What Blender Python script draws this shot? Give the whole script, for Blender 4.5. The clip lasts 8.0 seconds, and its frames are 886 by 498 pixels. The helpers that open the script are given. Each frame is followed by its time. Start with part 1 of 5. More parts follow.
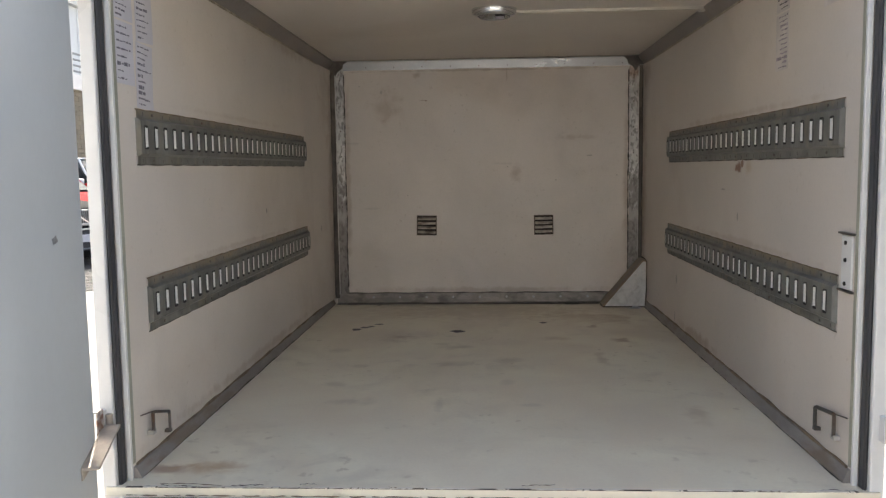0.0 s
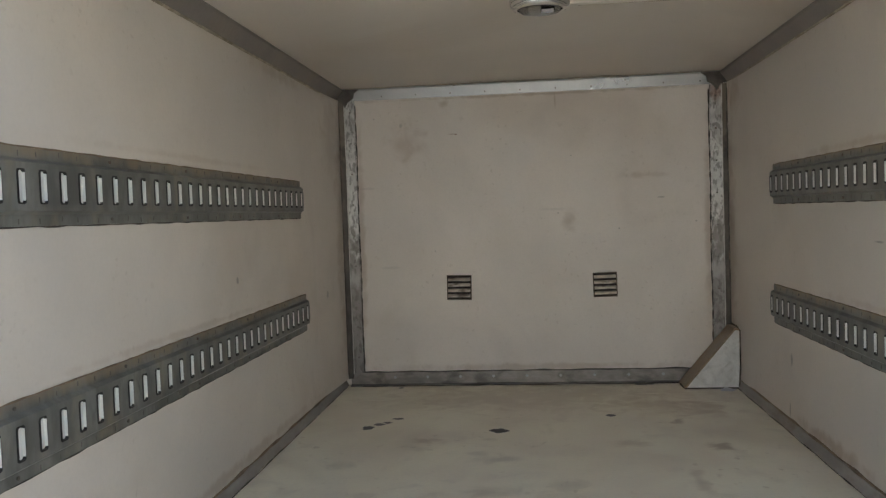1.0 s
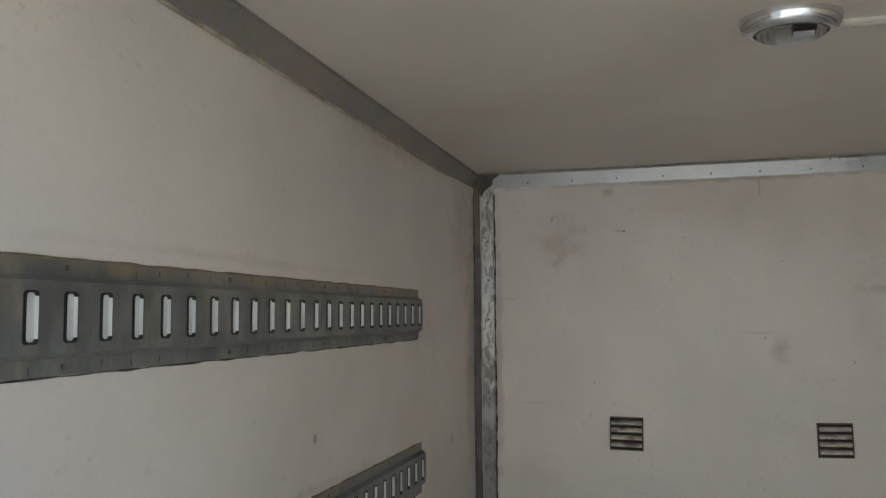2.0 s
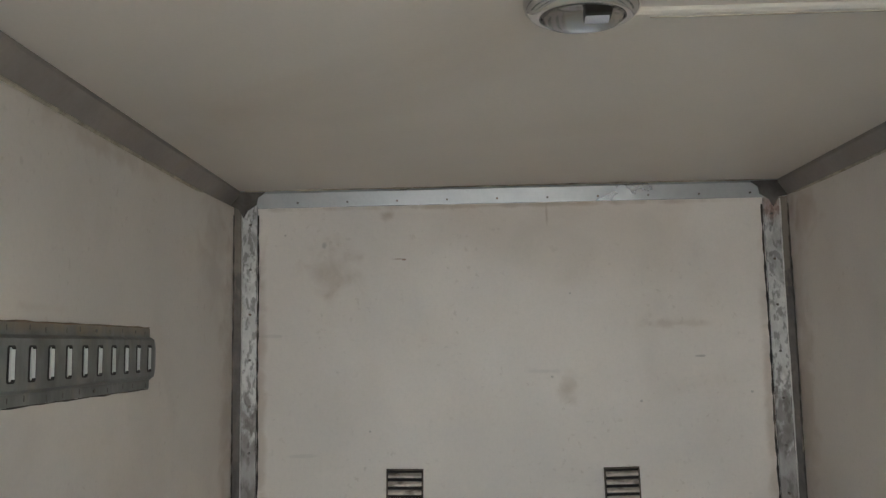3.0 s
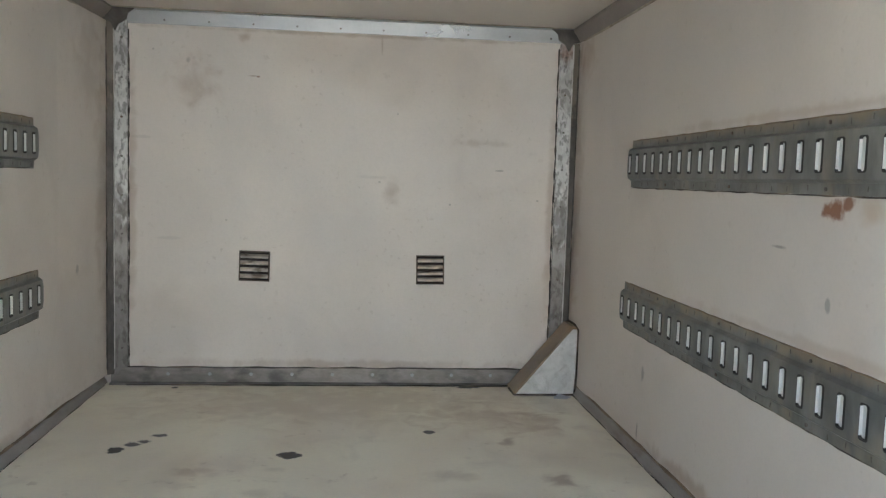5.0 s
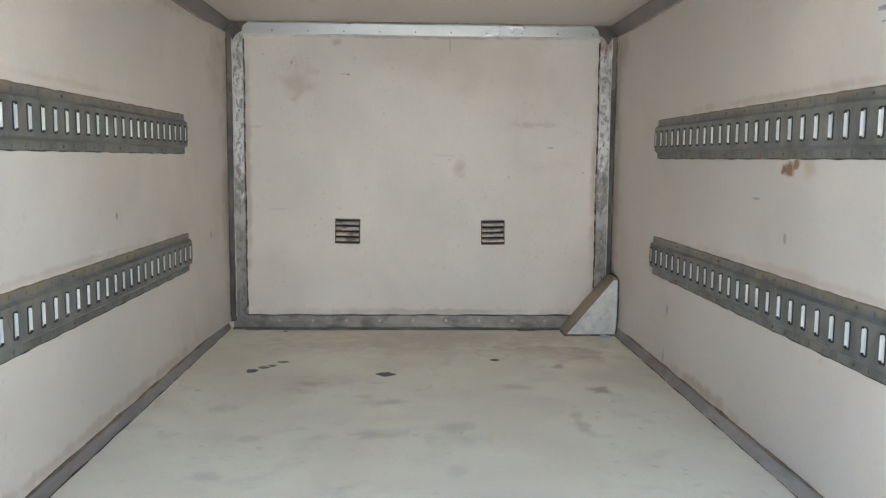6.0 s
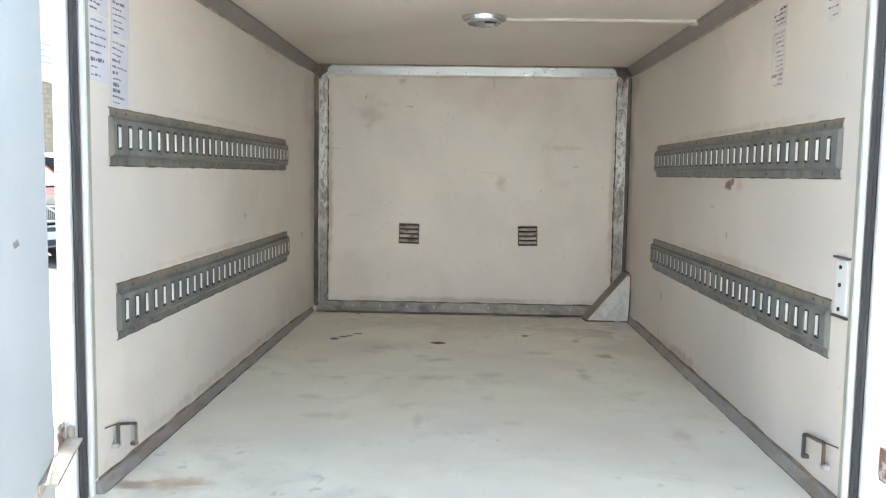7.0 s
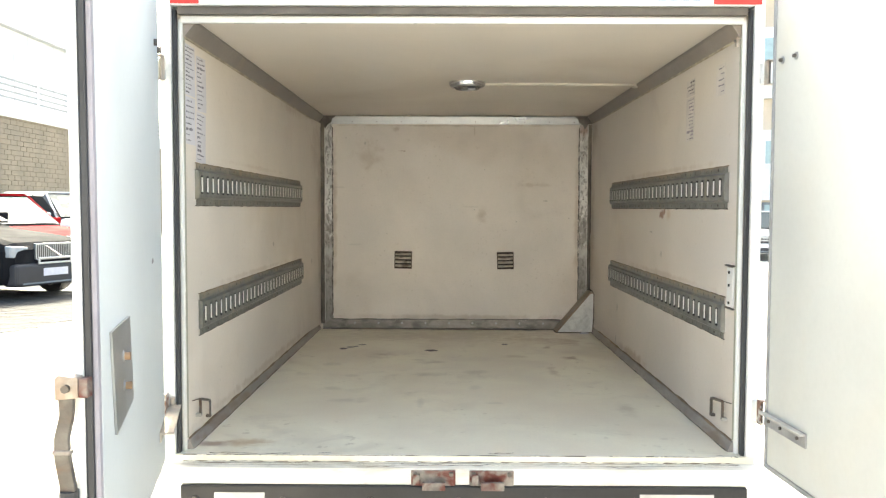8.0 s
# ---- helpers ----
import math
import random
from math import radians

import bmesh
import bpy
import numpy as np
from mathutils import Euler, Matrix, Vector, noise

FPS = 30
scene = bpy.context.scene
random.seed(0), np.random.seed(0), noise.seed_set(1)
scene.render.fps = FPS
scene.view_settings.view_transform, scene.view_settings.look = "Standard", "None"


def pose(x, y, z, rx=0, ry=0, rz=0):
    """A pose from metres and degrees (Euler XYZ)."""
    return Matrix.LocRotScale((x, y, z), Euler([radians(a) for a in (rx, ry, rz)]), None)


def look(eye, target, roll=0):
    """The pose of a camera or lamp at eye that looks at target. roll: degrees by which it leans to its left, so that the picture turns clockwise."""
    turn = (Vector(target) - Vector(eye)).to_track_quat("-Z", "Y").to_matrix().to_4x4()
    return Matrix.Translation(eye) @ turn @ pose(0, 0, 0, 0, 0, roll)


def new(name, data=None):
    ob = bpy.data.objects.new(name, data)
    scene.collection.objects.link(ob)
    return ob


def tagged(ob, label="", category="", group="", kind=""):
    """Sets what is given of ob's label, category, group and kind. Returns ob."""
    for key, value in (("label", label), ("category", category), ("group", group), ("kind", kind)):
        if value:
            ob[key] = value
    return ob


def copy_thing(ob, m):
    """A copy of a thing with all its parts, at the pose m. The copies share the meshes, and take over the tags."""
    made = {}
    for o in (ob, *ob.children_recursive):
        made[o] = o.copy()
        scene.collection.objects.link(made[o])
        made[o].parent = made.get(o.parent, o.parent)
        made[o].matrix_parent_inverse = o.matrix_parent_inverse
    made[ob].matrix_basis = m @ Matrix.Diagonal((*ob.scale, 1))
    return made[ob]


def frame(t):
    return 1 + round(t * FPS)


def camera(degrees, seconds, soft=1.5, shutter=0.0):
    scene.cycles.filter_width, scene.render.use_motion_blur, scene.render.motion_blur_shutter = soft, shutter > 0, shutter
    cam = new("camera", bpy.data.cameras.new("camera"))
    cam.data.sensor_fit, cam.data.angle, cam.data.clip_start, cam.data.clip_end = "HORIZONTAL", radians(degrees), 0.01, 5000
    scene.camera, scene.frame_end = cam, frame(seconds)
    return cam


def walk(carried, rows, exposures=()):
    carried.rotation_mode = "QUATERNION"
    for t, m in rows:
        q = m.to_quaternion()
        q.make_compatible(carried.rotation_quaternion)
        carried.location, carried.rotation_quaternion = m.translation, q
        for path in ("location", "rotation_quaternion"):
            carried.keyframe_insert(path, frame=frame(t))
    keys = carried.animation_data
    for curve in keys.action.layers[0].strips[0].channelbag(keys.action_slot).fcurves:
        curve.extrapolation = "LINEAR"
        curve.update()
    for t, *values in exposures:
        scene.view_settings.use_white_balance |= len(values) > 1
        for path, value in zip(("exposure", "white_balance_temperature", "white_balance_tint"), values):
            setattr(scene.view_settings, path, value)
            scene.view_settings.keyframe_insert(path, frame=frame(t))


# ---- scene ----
cam = camera(56.0, 8.0, 1.3)
PATH = [
    (0, (0.014, -1.697, 0.695), (-0.094, 0.291, 0.502), -0.77),
    (0.2, (-0.002, -1.530, 0.689), (-0.097, 0.461, 0.529), -0.99),
    (0.5, (-0.020, -1.291, 0.714), (-0.075, 0.705, 0.595), -1.47),
    (0.7, (-0.034, -1.138, 0.715), (-0.119, 0.857, 0.601), -2.00),
    (1, (0.003, -0.874, 0.711), (-0.208, 1.113, 0.627), -1.93),
    (1.2, (-0.016, -0.713, 0.709), (-0.343, 1.260, 0.698), -0.71),
    (2.3, (-0.177, 0.054, 0.791), (-0.714, 1.973, 0.966), -0.57),
    (2.5, (-0.179, 0.144, 0.791), (-0.589, 2.094, 0.964), -0.70),
    (2.7, (-0.165, 0.185, 0.806), (-0.428, 2.160, 0.977), -0.40),
    (3, (-0.119, 0.208, 0.794), (-0.172, 2.194, 1.022), -1.06),
    (3.2, (-0.088, 0.191, 0.788), (-0.012, 2.176, 1.013), -1.47),
    (3.5, (-0.058, 0.186, 0.791), (0.176, 2.165, 0.962), -1.07),
    (3.7, (-0.054, 0.163, 0.794), (0.229, 2.135, 0.970), -1.42),
    (4, (-0.038, 0.128, 0.792), (0.256, 2.102, 0.927), -1.01),
    (4.2, (-0.056, 0.101, 0.759), (0.263, 2.075, 0.814), -0.79),
    (4.5, (0.001, 0.005, 0.751), (0.272, 1.986, 0.687), -0.03),
    (4.7, (-0.045, -0.118, 0.737), (0.233, 1.860, 0.621), 0.93),
    (5, (0.038, -0.294, 0.716), (0.248, 1.688, 0.549), 1.75),
    (5.2, (0.044, -0.393, 0.718), (0.248, 1.588, 0.532), 0.95),
    (6.3, (-0.047, -1.072, 0.697), (-0.044, 0.917, 0.480), 0.16),
    (6.5, (-0.032, -1.232, 0.696), (-0.061, 0.758, 0.499), -0.10),
    (6.8, (-0.008, -1.486, 0.695), (-0.026, 0.505, 0.508), 0.32),
    (7, (0.004, -1.627, 0.705), (-0.058, 0.364, 0.526), 0.89),
    (7.2, (-0.004, -1.762, 0.707), (-0.056, 0.231, 0.549), 0.16),
    (7.5, (-0.030, -1.986, 0.705), (-0.062, 0.009, 0.568), -0.91),
    (7.8, (-0.048, -2.191, 0.709), (-0.058, -0.194, 0.584), -0.13),
    (8, (-0.035, -2.298, 0.709), (-0.048, -0.300, 0.610), 0.21),
]
EXPOSURES = [(0.0, 1.66, 6450, 7), (0.5, 1.82, 6500, 5), (1.0, 1.96, 6200, 2), (2.5, 2.15, 5800, 1), (3.0, 2.32, 5780, 1), (3.5, 2.41, 5780, 1), (4.0, 2.45, 5750, 0), (4.5, 2.56, 5720, 0), (5.0, 2.68, 5720, 0), (6.5, 2.97, 5750, 1), (7.0, 2.94, 5900, 0), (7.5, 2.86, 6250, 0), (8.0, 2.70, 6700, -1)]
walk(cam, [(t, look(eye, target, roll)) for t, eye, target, roll in PATH], EXPOSURES)

# ---- world, sun, exposure ----
SUN_ELEV, SUN_AZ = radians(43), radians(-20)          # sun stands ahead of the truck, a little to its left
world = bpy.data.worlds.new("world")
scene.world = world
world.use_nodes = True
sky = world.node_tree.nodes.new("ShaderNodeTexSky")
sky.sky_type = "NISHITA"
sky.sun_disc = False
sky.sun_elevation, sky.sun_rotation = SUN_ELEV, SUN_AZ
sky.air_density, sky.dust_density, sky.ozone_density = 0.8, 6.0, 0.5
world.node_tree.nodes["Background"].inputs["Strength"].default_value = 0.15
world.node_tree.links.new(sky.outputs[0], world.node_tree.nodes["Background"].inputs["Color"])
sun = new("sun", bpy.data.lights.new("sun", "SUN"))
sun.data.energy, sun.data.angle, sun.data.color = 2.1, radians(0.6), (1.0, 0.93, 0.84)
to_sun = Vector((math.sin(SUN_AZ) * math.cos(SUN_ELEV), math.cos(SUN_AZ) * math.cos(SUN_ELEV), math.sin(SUN_ELEV)))
sun.matrix_world = look(to_sun * 60, (0, 0, 0))


# ---- materials ----
def material(name, base, rough=0.5, metal=0.0, vary=0.12, scale=3.0, fine=60.0, bump=0.05, tint=None, tint_amount=0.0,
             tint_scale=1.5, spots=(), spec=0.5, coat=0.0, stretch=(1, 1, 1), tint_from=0.48, tint_to=0.78, smudge=None, smudge_amount=0.0, smudge_scale=4.0, tint_dist=0.8, flecks=None, fleck_scale=30.0, fleck_amount=0.5):
    """A surface with a base colour, cloudy variation, fine grain, a second dirt colour in patches and single spots with a place of their own."""
    m = bpy.data.materials.new(name)
    m.use_nodes = True
    nt = m.node_tree
    n, l = nt.nodes, nt.links
    b = n["Principled BSDF"]
    b.inputs["Metallic"].default_value = metal
    b.inputs["Specular IOR Level"].default_value = spec
    b.inputs["Coat Weight"].default_value = coat
    geo = n.new("ShaderNodeNewGeometry")
    mp = n.new("ShaderNodeMapping")
    mp.inputs["Scale"].default_value = stretch
    l.new(geo.outputs["Position"], mp.inputs["Vector"])
    where = mp.outputs[0]

    def tex(s, detail=4, dist=0.0):
        t = n.new("ShaderNodeTexNoise")
        t.inputs["Scale"].default_value, t.inputs["Detail"].default_value = s, detail
        t.inputs["Distortion"].default_value = dist
        l.new(where, t.inputs["Vector"])
        return t.outputs["Fac"]

    def ramp(src, lo, hi, a=0.0, z=1.0):
        r = n.new("ShaderNodeMapRange")
        r.interpolation_type = "SMOOTHSTEP"
        for k, v in zip(("From Min", "From Max", "To Min", "To Max"), (lo, hi, a, z)):
            r.inputs[k].default_value = v
        l.new(src, r.inputs["Value"])
        return r.outputs[0]

    def mix(fac, a, c):
        x = n.new("ShaderNodeMix")
        x.data_type = "RGBA"
        if isinstance(fac, float):
            x.inputs[0].default_value = fac
        else:
            l.new(fac, x.inputs[0])
        for s, v in ((x.inputs[6], a), (x.inputs[7], c)):
            if isinstance(v, tuple):
                s.default_value = (*v, 1)
            else:
                l.new(v, s)
        return x.outputs[2]

    def math_node(op, a, c):
        x = n.new("ShaderNodeMath")
        x.operation = op
        for s, v in zip(x.inputs, (a, c)):
            if isinstance(v, (int, float)):
                s.default_value = v
            else:
                l.new(v, s)
        return x.outputs[0]

    big, small = tex(scale, 5, 0.4), tex(fine, 3)
    dark = tuple(v * (1 - vary * 1.6) for v in base)
    lite = tuple(min(v * (1 + vary * 0.7), 0.95) for v in base)
    col = mix(ramp(big, 0.3, 0.7), dark, lite)
    col = mix(ramp(small, 0.35, 0.75, 0.0, vary * 1.2), col, tuple(v * 0.6 for v in base))
    if tint:
        col = mix(ramp(tex(tint_scale, 6, tint_dist), tint_from, tint_to, 0.0, tint_amount), col, tint)
    if smudge:
        patch = math_node("MULTIPLY", ramp(tex(smudge_scale, 8, 0.9), 0.48, 0.70), ramp(tex(smudge_scale * 0.35, 3, 0.5), 0.42, 0.62))
        col = mix(math_node("MULTIPLY", patch, smudge_amount), col, smudge)
    if flecks:
        where_dirty = ramp(tex(fleck_scale * 0.09, 3, 0.3), 0.40, 0.66)
        col = mix(math_node("MULTIPLY", math_node("MULTIPLY", ramp(tex(fleck_scale, 5, 0.3), 0.60, 0.72), where_dirty), fleck_amount), col, flecks)
    ragged, broad = (tex(38.0, 4), tex(14.0, 9, 0.7)) if spots else (None, None)
    for (cx, cy, cz), (rx, ry, rz), colour, strength, edge in spots:
        sub = n.new("ShaderNodeVectorMath")
        sub.operation = "SUBTRACT"
        l.new(geo.outputs["Position"], sub.inputs[0])
        sub.inputs[1].default_value = (cx, cy, cz)
        div = n.new("ShaderNodeVectorMath")
        div.operation = "DIVIDE"
        l.new(sub.outputs[0], div.inputs[0])
        div.inputs[1].default_value = (rx, ry, rz)
        ln = n.new("ShaderNodeVectorMath")
        ln.operation = "LENGTH"
        l.new(div.outputs[0], ln.inputs[0])
        d = math_node("ADD", ln.outputs["Value"], math_node("MULTIPLY", math_node("SUBTRACT", broad if edge > 0.7 else ragged, 0.5), 1.9 if edge > 0.7 else 1.6))
        col = mix(ramp(d, 1.0, 1.0 - edge, 0.0, strength), col, colour)
    l.new(col, b.inputs["Base Color"])
    l.new(ramp(big, 0.25, 0.75, rough - 0.08, min(rough + 0.1, 1)), b.inputs["Roughness"])
    if bump:
        bp = n.new("ShaderNodeBump")
        bp.inputs["Strength"].default_value, bp.inputs["Distance"].default_value = bump, 0.01
        l.new(math_node("ADD", small, big), bp.inputs["Height"])
        l.new(bp.outputs[0], b.inputs["Normal"])
    return m


BROWN, RUST, DARK, GREY = (0.33, 0.22, 0.13), (0.22, 0.08, 0.03), (0.03, 0.025, 0.02), (0.33, 0.31, 0.28)
BACK, LEFT, RIGHT, TOP, REAR = 2.56, -0.797, 0.798, 1.242, 0.10
flat = 0.05
panel_dirt = dict(tint=(0.56, 0.46, 0.36), tint_amount=0.36, tint_scale=1.3, smudge=(0.42, 0.36, 0.30), smudge_amount=0.16, smudge_scale=3.5, flecks=(0.34, 0.27, 0.2), fleck_scale=55.0, fleck_amount=0.2)
# one off-white; each panel's base is lightened or darkened to balance the light
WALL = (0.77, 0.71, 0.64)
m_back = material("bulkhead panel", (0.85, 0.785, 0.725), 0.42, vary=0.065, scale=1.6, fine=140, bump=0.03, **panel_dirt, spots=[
    ((-0.503, BACK, 1.005), (0.10, flat, 0.11), BROWN, 0.36, 0.95), ((0.159, BACK, 0.662), (0.04, flat, 0.05), BROWN, 0.35, 0.9),
    ((0.460, BACK, 0.841), (0.13, flat, 0.02), BROWN, 0.25, 0.9), ((-0.312, BACK, 1.038), (0.024, flat, 0.0035), RUST, 0.5, 0.9), ((-0.293, BACK, 1.036), (0.009, flat, 0.004), RUST, 0.7, 0.6),
    ((0.530, BACK, 0.750), (0.018, flat, 0.004), DARK, 0.32, 0.7), ((-0.632, BACK, 1.112), (0.0055, flat, 0.005), DARK, 0.32, 0.7),
    ((-0.521, BACK, 1.080), (0.01, flat, 0.014), DARK, 0.32, 0.7), ((0.173, BACK, 0.931), (0.0055, flat, 0.005), DARK, 0.32, 0.7),
    ((0.115, BACK, 0.700), (0.0055, flat, 0.005), DARK, 0.32, 0.7), ((0.360, BACK, 0.629), (0.0055, flat, 0.005), DARK, 0.32, 0.7),
    ((0.664, BACK, 0.650), (0.0055, flat, 0.005), DARK, 0.32, 0.7), ((-0.394, BACK, 0.558), (0.0055, flat, 0.005), DARK, 0.32, 0.7),
    ((0.094, BACK, 0.715), (0.05, flat, 0.008), GREY, 0.16, 0.8), ((-0.580, BACK, 0.493), (0.07, flat, 0.006), GREY, 0.16, 0.8),
    ((-0.666, BACK, 0.826), (0.05, flat, 0.006), GREY, 0.2, 0.8), ((0.727, BACK, 1.164), (0.012, flat, 0.035), RUST, 0.7, 0.9),
    ((-0.335, BACK, 1.165), (0.030, flat, 0.022), BROWN, 0.45, 0.9), ((0.115, BACK, 1.150), (0.006, flat, 0.045), BROWN, 0.45, 0.9),
    # browner bands along the top, foot and side edges
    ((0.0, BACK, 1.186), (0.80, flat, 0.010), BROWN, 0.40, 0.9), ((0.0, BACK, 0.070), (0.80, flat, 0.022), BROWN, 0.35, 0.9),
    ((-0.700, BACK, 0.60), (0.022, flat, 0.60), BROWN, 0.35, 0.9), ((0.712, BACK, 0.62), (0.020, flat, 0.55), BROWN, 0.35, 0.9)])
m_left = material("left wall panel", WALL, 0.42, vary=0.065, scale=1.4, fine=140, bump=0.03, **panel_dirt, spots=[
    ((LEFT, 2.398, 1.029), (flat, 0.184, 0.22), BROWN, 0.22, 0.9), ((LEFT, 1.741, 1.176), (flat, 0.287, 0.03), BROWN, 0.28, 0.9),
    ((LEFT, 1.086, 0.864), (flat, 0.690, 0.012), BROWN, 0.18, 0.9), ((LEFT, 1.324, 0.549), (flat, 0.011, 0.012), DARK, 0.45, 0.6),
    ((LEFT, 2.293, 0.412), (flat, 0.014, 0.02), GREY, 0.6, 0.6),
    # browner bands at the back corner, over the floor and the lower rail
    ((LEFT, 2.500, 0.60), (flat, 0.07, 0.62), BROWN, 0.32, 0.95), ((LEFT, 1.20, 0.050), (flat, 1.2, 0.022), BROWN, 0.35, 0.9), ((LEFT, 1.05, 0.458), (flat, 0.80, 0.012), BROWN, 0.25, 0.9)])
# base greyer than the left panel to offset stronger light on this side
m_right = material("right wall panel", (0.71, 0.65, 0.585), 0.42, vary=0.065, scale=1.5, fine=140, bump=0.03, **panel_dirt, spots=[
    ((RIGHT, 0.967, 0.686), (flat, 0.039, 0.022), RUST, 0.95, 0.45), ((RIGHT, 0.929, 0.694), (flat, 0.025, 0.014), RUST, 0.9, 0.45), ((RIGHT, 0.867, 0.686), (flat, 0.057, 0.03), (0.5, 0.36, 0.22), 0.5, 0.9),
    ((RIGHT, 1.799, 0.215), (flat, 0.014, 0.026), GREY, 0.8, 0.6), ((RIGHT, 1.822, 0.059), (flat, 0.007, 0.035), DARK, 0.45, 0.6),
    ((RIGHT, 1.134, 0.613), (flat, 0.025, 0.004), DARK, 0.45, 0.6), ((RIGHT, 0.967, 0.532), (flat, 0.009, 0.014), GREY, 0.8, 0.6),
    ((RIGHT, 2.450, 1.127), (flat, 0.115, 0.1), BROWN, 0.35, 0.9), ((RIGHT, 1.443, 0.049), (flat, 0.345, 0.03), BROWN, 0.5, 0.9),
    # browner bands at the back corner and over both rails
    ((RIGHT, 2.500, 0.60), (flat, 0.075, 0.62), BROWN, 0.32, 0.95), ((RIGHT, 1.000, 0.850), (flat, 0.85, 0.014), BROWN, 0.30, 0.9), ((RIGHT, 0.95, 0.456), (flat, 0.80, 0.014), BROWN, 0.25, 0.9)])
# same off-white as the walls, darkened against light bounced up from the ground
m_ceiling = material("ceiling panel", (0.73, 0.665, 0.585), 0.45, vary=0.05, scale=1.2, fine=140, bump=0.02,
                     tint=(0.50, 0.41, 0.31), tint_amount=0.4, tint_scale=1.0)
FLOOR_GREY = (0.36, 0.31, 0.24)
m_floor = material("painted floor", (0.95, 0.87, 0.71), 0.4, vary=0.06, scale=2.6, fine=90, bump=0.05,
                   tint=(0.56, 0.47, 0.35), tint_amount=0.4, tint_scale=1.8, smudge=(0.52, 0.46, 0.38), smudge_amount=0.28, smudge_scale=7.0,
                   flecks=(0.30, 0.21, 0.13), fleck_scale=26.0, fleck_amount=0.32, spots=[
    ((0.000, 2.315, 0), (0.9, 0.322, flat), (0.52, 0.42, 0.30), 0.42, 0.95), ((0.441, 2.150, 0), (0.25, 0.253, flat), (0.5, 0.38, 0.25), 0.3, 0.95),
    ((-0.119, 1.815, 0), (0.034, 0.030, flat), DARK, 1.0, 0.25), ((-0.561, 1.858, 0), (0.026, 0.025, flat), DARK, 1.0, 0.25),
    ((-0.529, 1.903, 0), (0.024, 0.021, flat), DARK, 0.9, 0.4), ((-0.502, 1.929, 0), (0.020, 0.016, flat), DARK, 0.9, 0.4), ((-0.480, 1.981, 0), (0.026, 0.016, flat), DARK, 0.9, 0.4),
    ((0.260, 2.006, 0), (0.022, 0.018, flat), DARK, 0.95, 0.35), ((0.437, 2.525, 0), (0.045, 0.028, flat), DARK, 0.95, 0.35),
    ((-0.548, 2.495, 0), (0.014, 0.014, flat), DARK, 0.9, 0.4), ((-0.152, 1.711, 0), (0.035, 0.025, flat), FLOOR_GREY, 0.26, 0.9),
    ((-0.159, 1.553, 0), (0.06, 0.041, flat), FLOOR_GREY, 0.26, 0.9), ((-0.407, 0.735, 0), (0.09, 0.057, flat), FLOOR_GREY, 0.26, 0.9),
    ((-0.557, 1.444, 0), (0.05, 0.057, flat), FLOOR_GREY, 0.26, 0.9), ((-0.489, 0.928, 0), (0.06, 0.046, flat), FLOOR_GREY, 0.26, 0.9),
    ((-0.441, 1.187, 0), (0.05, 0.034, flat), FLOOR_GREY, 0.22, 0.9), ((-0.133, 0.696, 0), (0.02, 0.103, flat), GREY, 0.22, 0.9),
    ((0.543, 1.624, 0), (0.05, 0.069, flat), BROWN, 0.6, 0.8), ((0.470, 1.916, 0), (0.03, 0.057, flat), BROWN, 0.55, 0.8),
    ((0.138, 0.701, 0), (0.05, 0.023, flat), GREY, 0.19, 0.9), ((0.070, 0.964, 0), (0.04, 0.046, flat), GREY, 0.19, 0.9),
    ((-0.338, 1.703, 0), (0.07, 0.046, flat), BROWN, 0.4, 0.9), ((-0.735, 0.160, 0), (0.07, 0.045, flat), (0.30, 0.16, 0.09), 0.7, 0.9),
    ((-0.640, 0.180, 0), (0.10, 0.055, flat), (0.50, 0.33, 0.16), 0.7, 0.95), ((0.294, 1.661, 0), (0.10, 0.057, flat), BROWN, 0.3, 0.9),
    ((-0.10, 1.50, 0), (0.13, 0.05, flat), FLOOR_GREY, 0.34, 0.95), ((-0.12, 1.22, 0), (0.10, 0.05, flat), FLOOR_GREY, 0.36, 0.95), ((0.08, 1.28, 0), (0.08, 0.06, flat), FLOOR_GREY, 0.3, 0.95),
    ((0.58, 2.10, 0), (0.12, 0.20, flat), (0.40, 0.26, 0.17), 0.4, 0.95), ((0.42, 1.30, 0), (0.03, 0.16, flat), BROWN, 0.3, 0.95), ((0.60, 0.62, 0), (0.05, 0.12, flat), BROWN, 0.3, 0.95)])
m_sill = material("worn white sill paint", (0.88, 0.83, 0.73), 0.45, vary=0.05, scale=14, fine=120, bump=0.1,
                  flecks=(0.30, 0.22, 0.12), fleck_scale=40.0, fleck_amount=0.6, tint=(0.40, 0.33, 0.22), tint_amount=0.75, tint_scale=9, stretch=(0.35, 2.2, 1))
m_white = material("white gelcoat", (0.74, 0.74, 0.72), 0.3, vary=0.04, scale=2, fine=60, bump=0.02, tint=(0.55, 0.5, 0.42), tint_amount=0.3)
m_door = material("white door skin", (0.61, 0.645, 0.65), 0.55, vary=0.04, scale=2.0, fine=60, bump=0.03)
m_grey = material("grey painted trim", (0.265, 0.235, 0.21), 0.48, 0.0, vary=0.14, scale=6, fine=80, bump=0.06,
                  tint=(0.30, 0.23, 0.16), tint_amount=0.5, tint_scale=5)
m_floor_trim = material("dusty grey floor angle", (0.35, 0.32, 0.29), 0.5, 0.0, vary=0.16, scale=12, fine=100, bump=0.1,
                        tint=(0.22, 0.165, 0.115), tint_amount=0.7, tint_scale=16, tint_from=0.5, tint_to=0.7, tint_dist=0.2, stretch=(1.0, 0.35, 1.0))
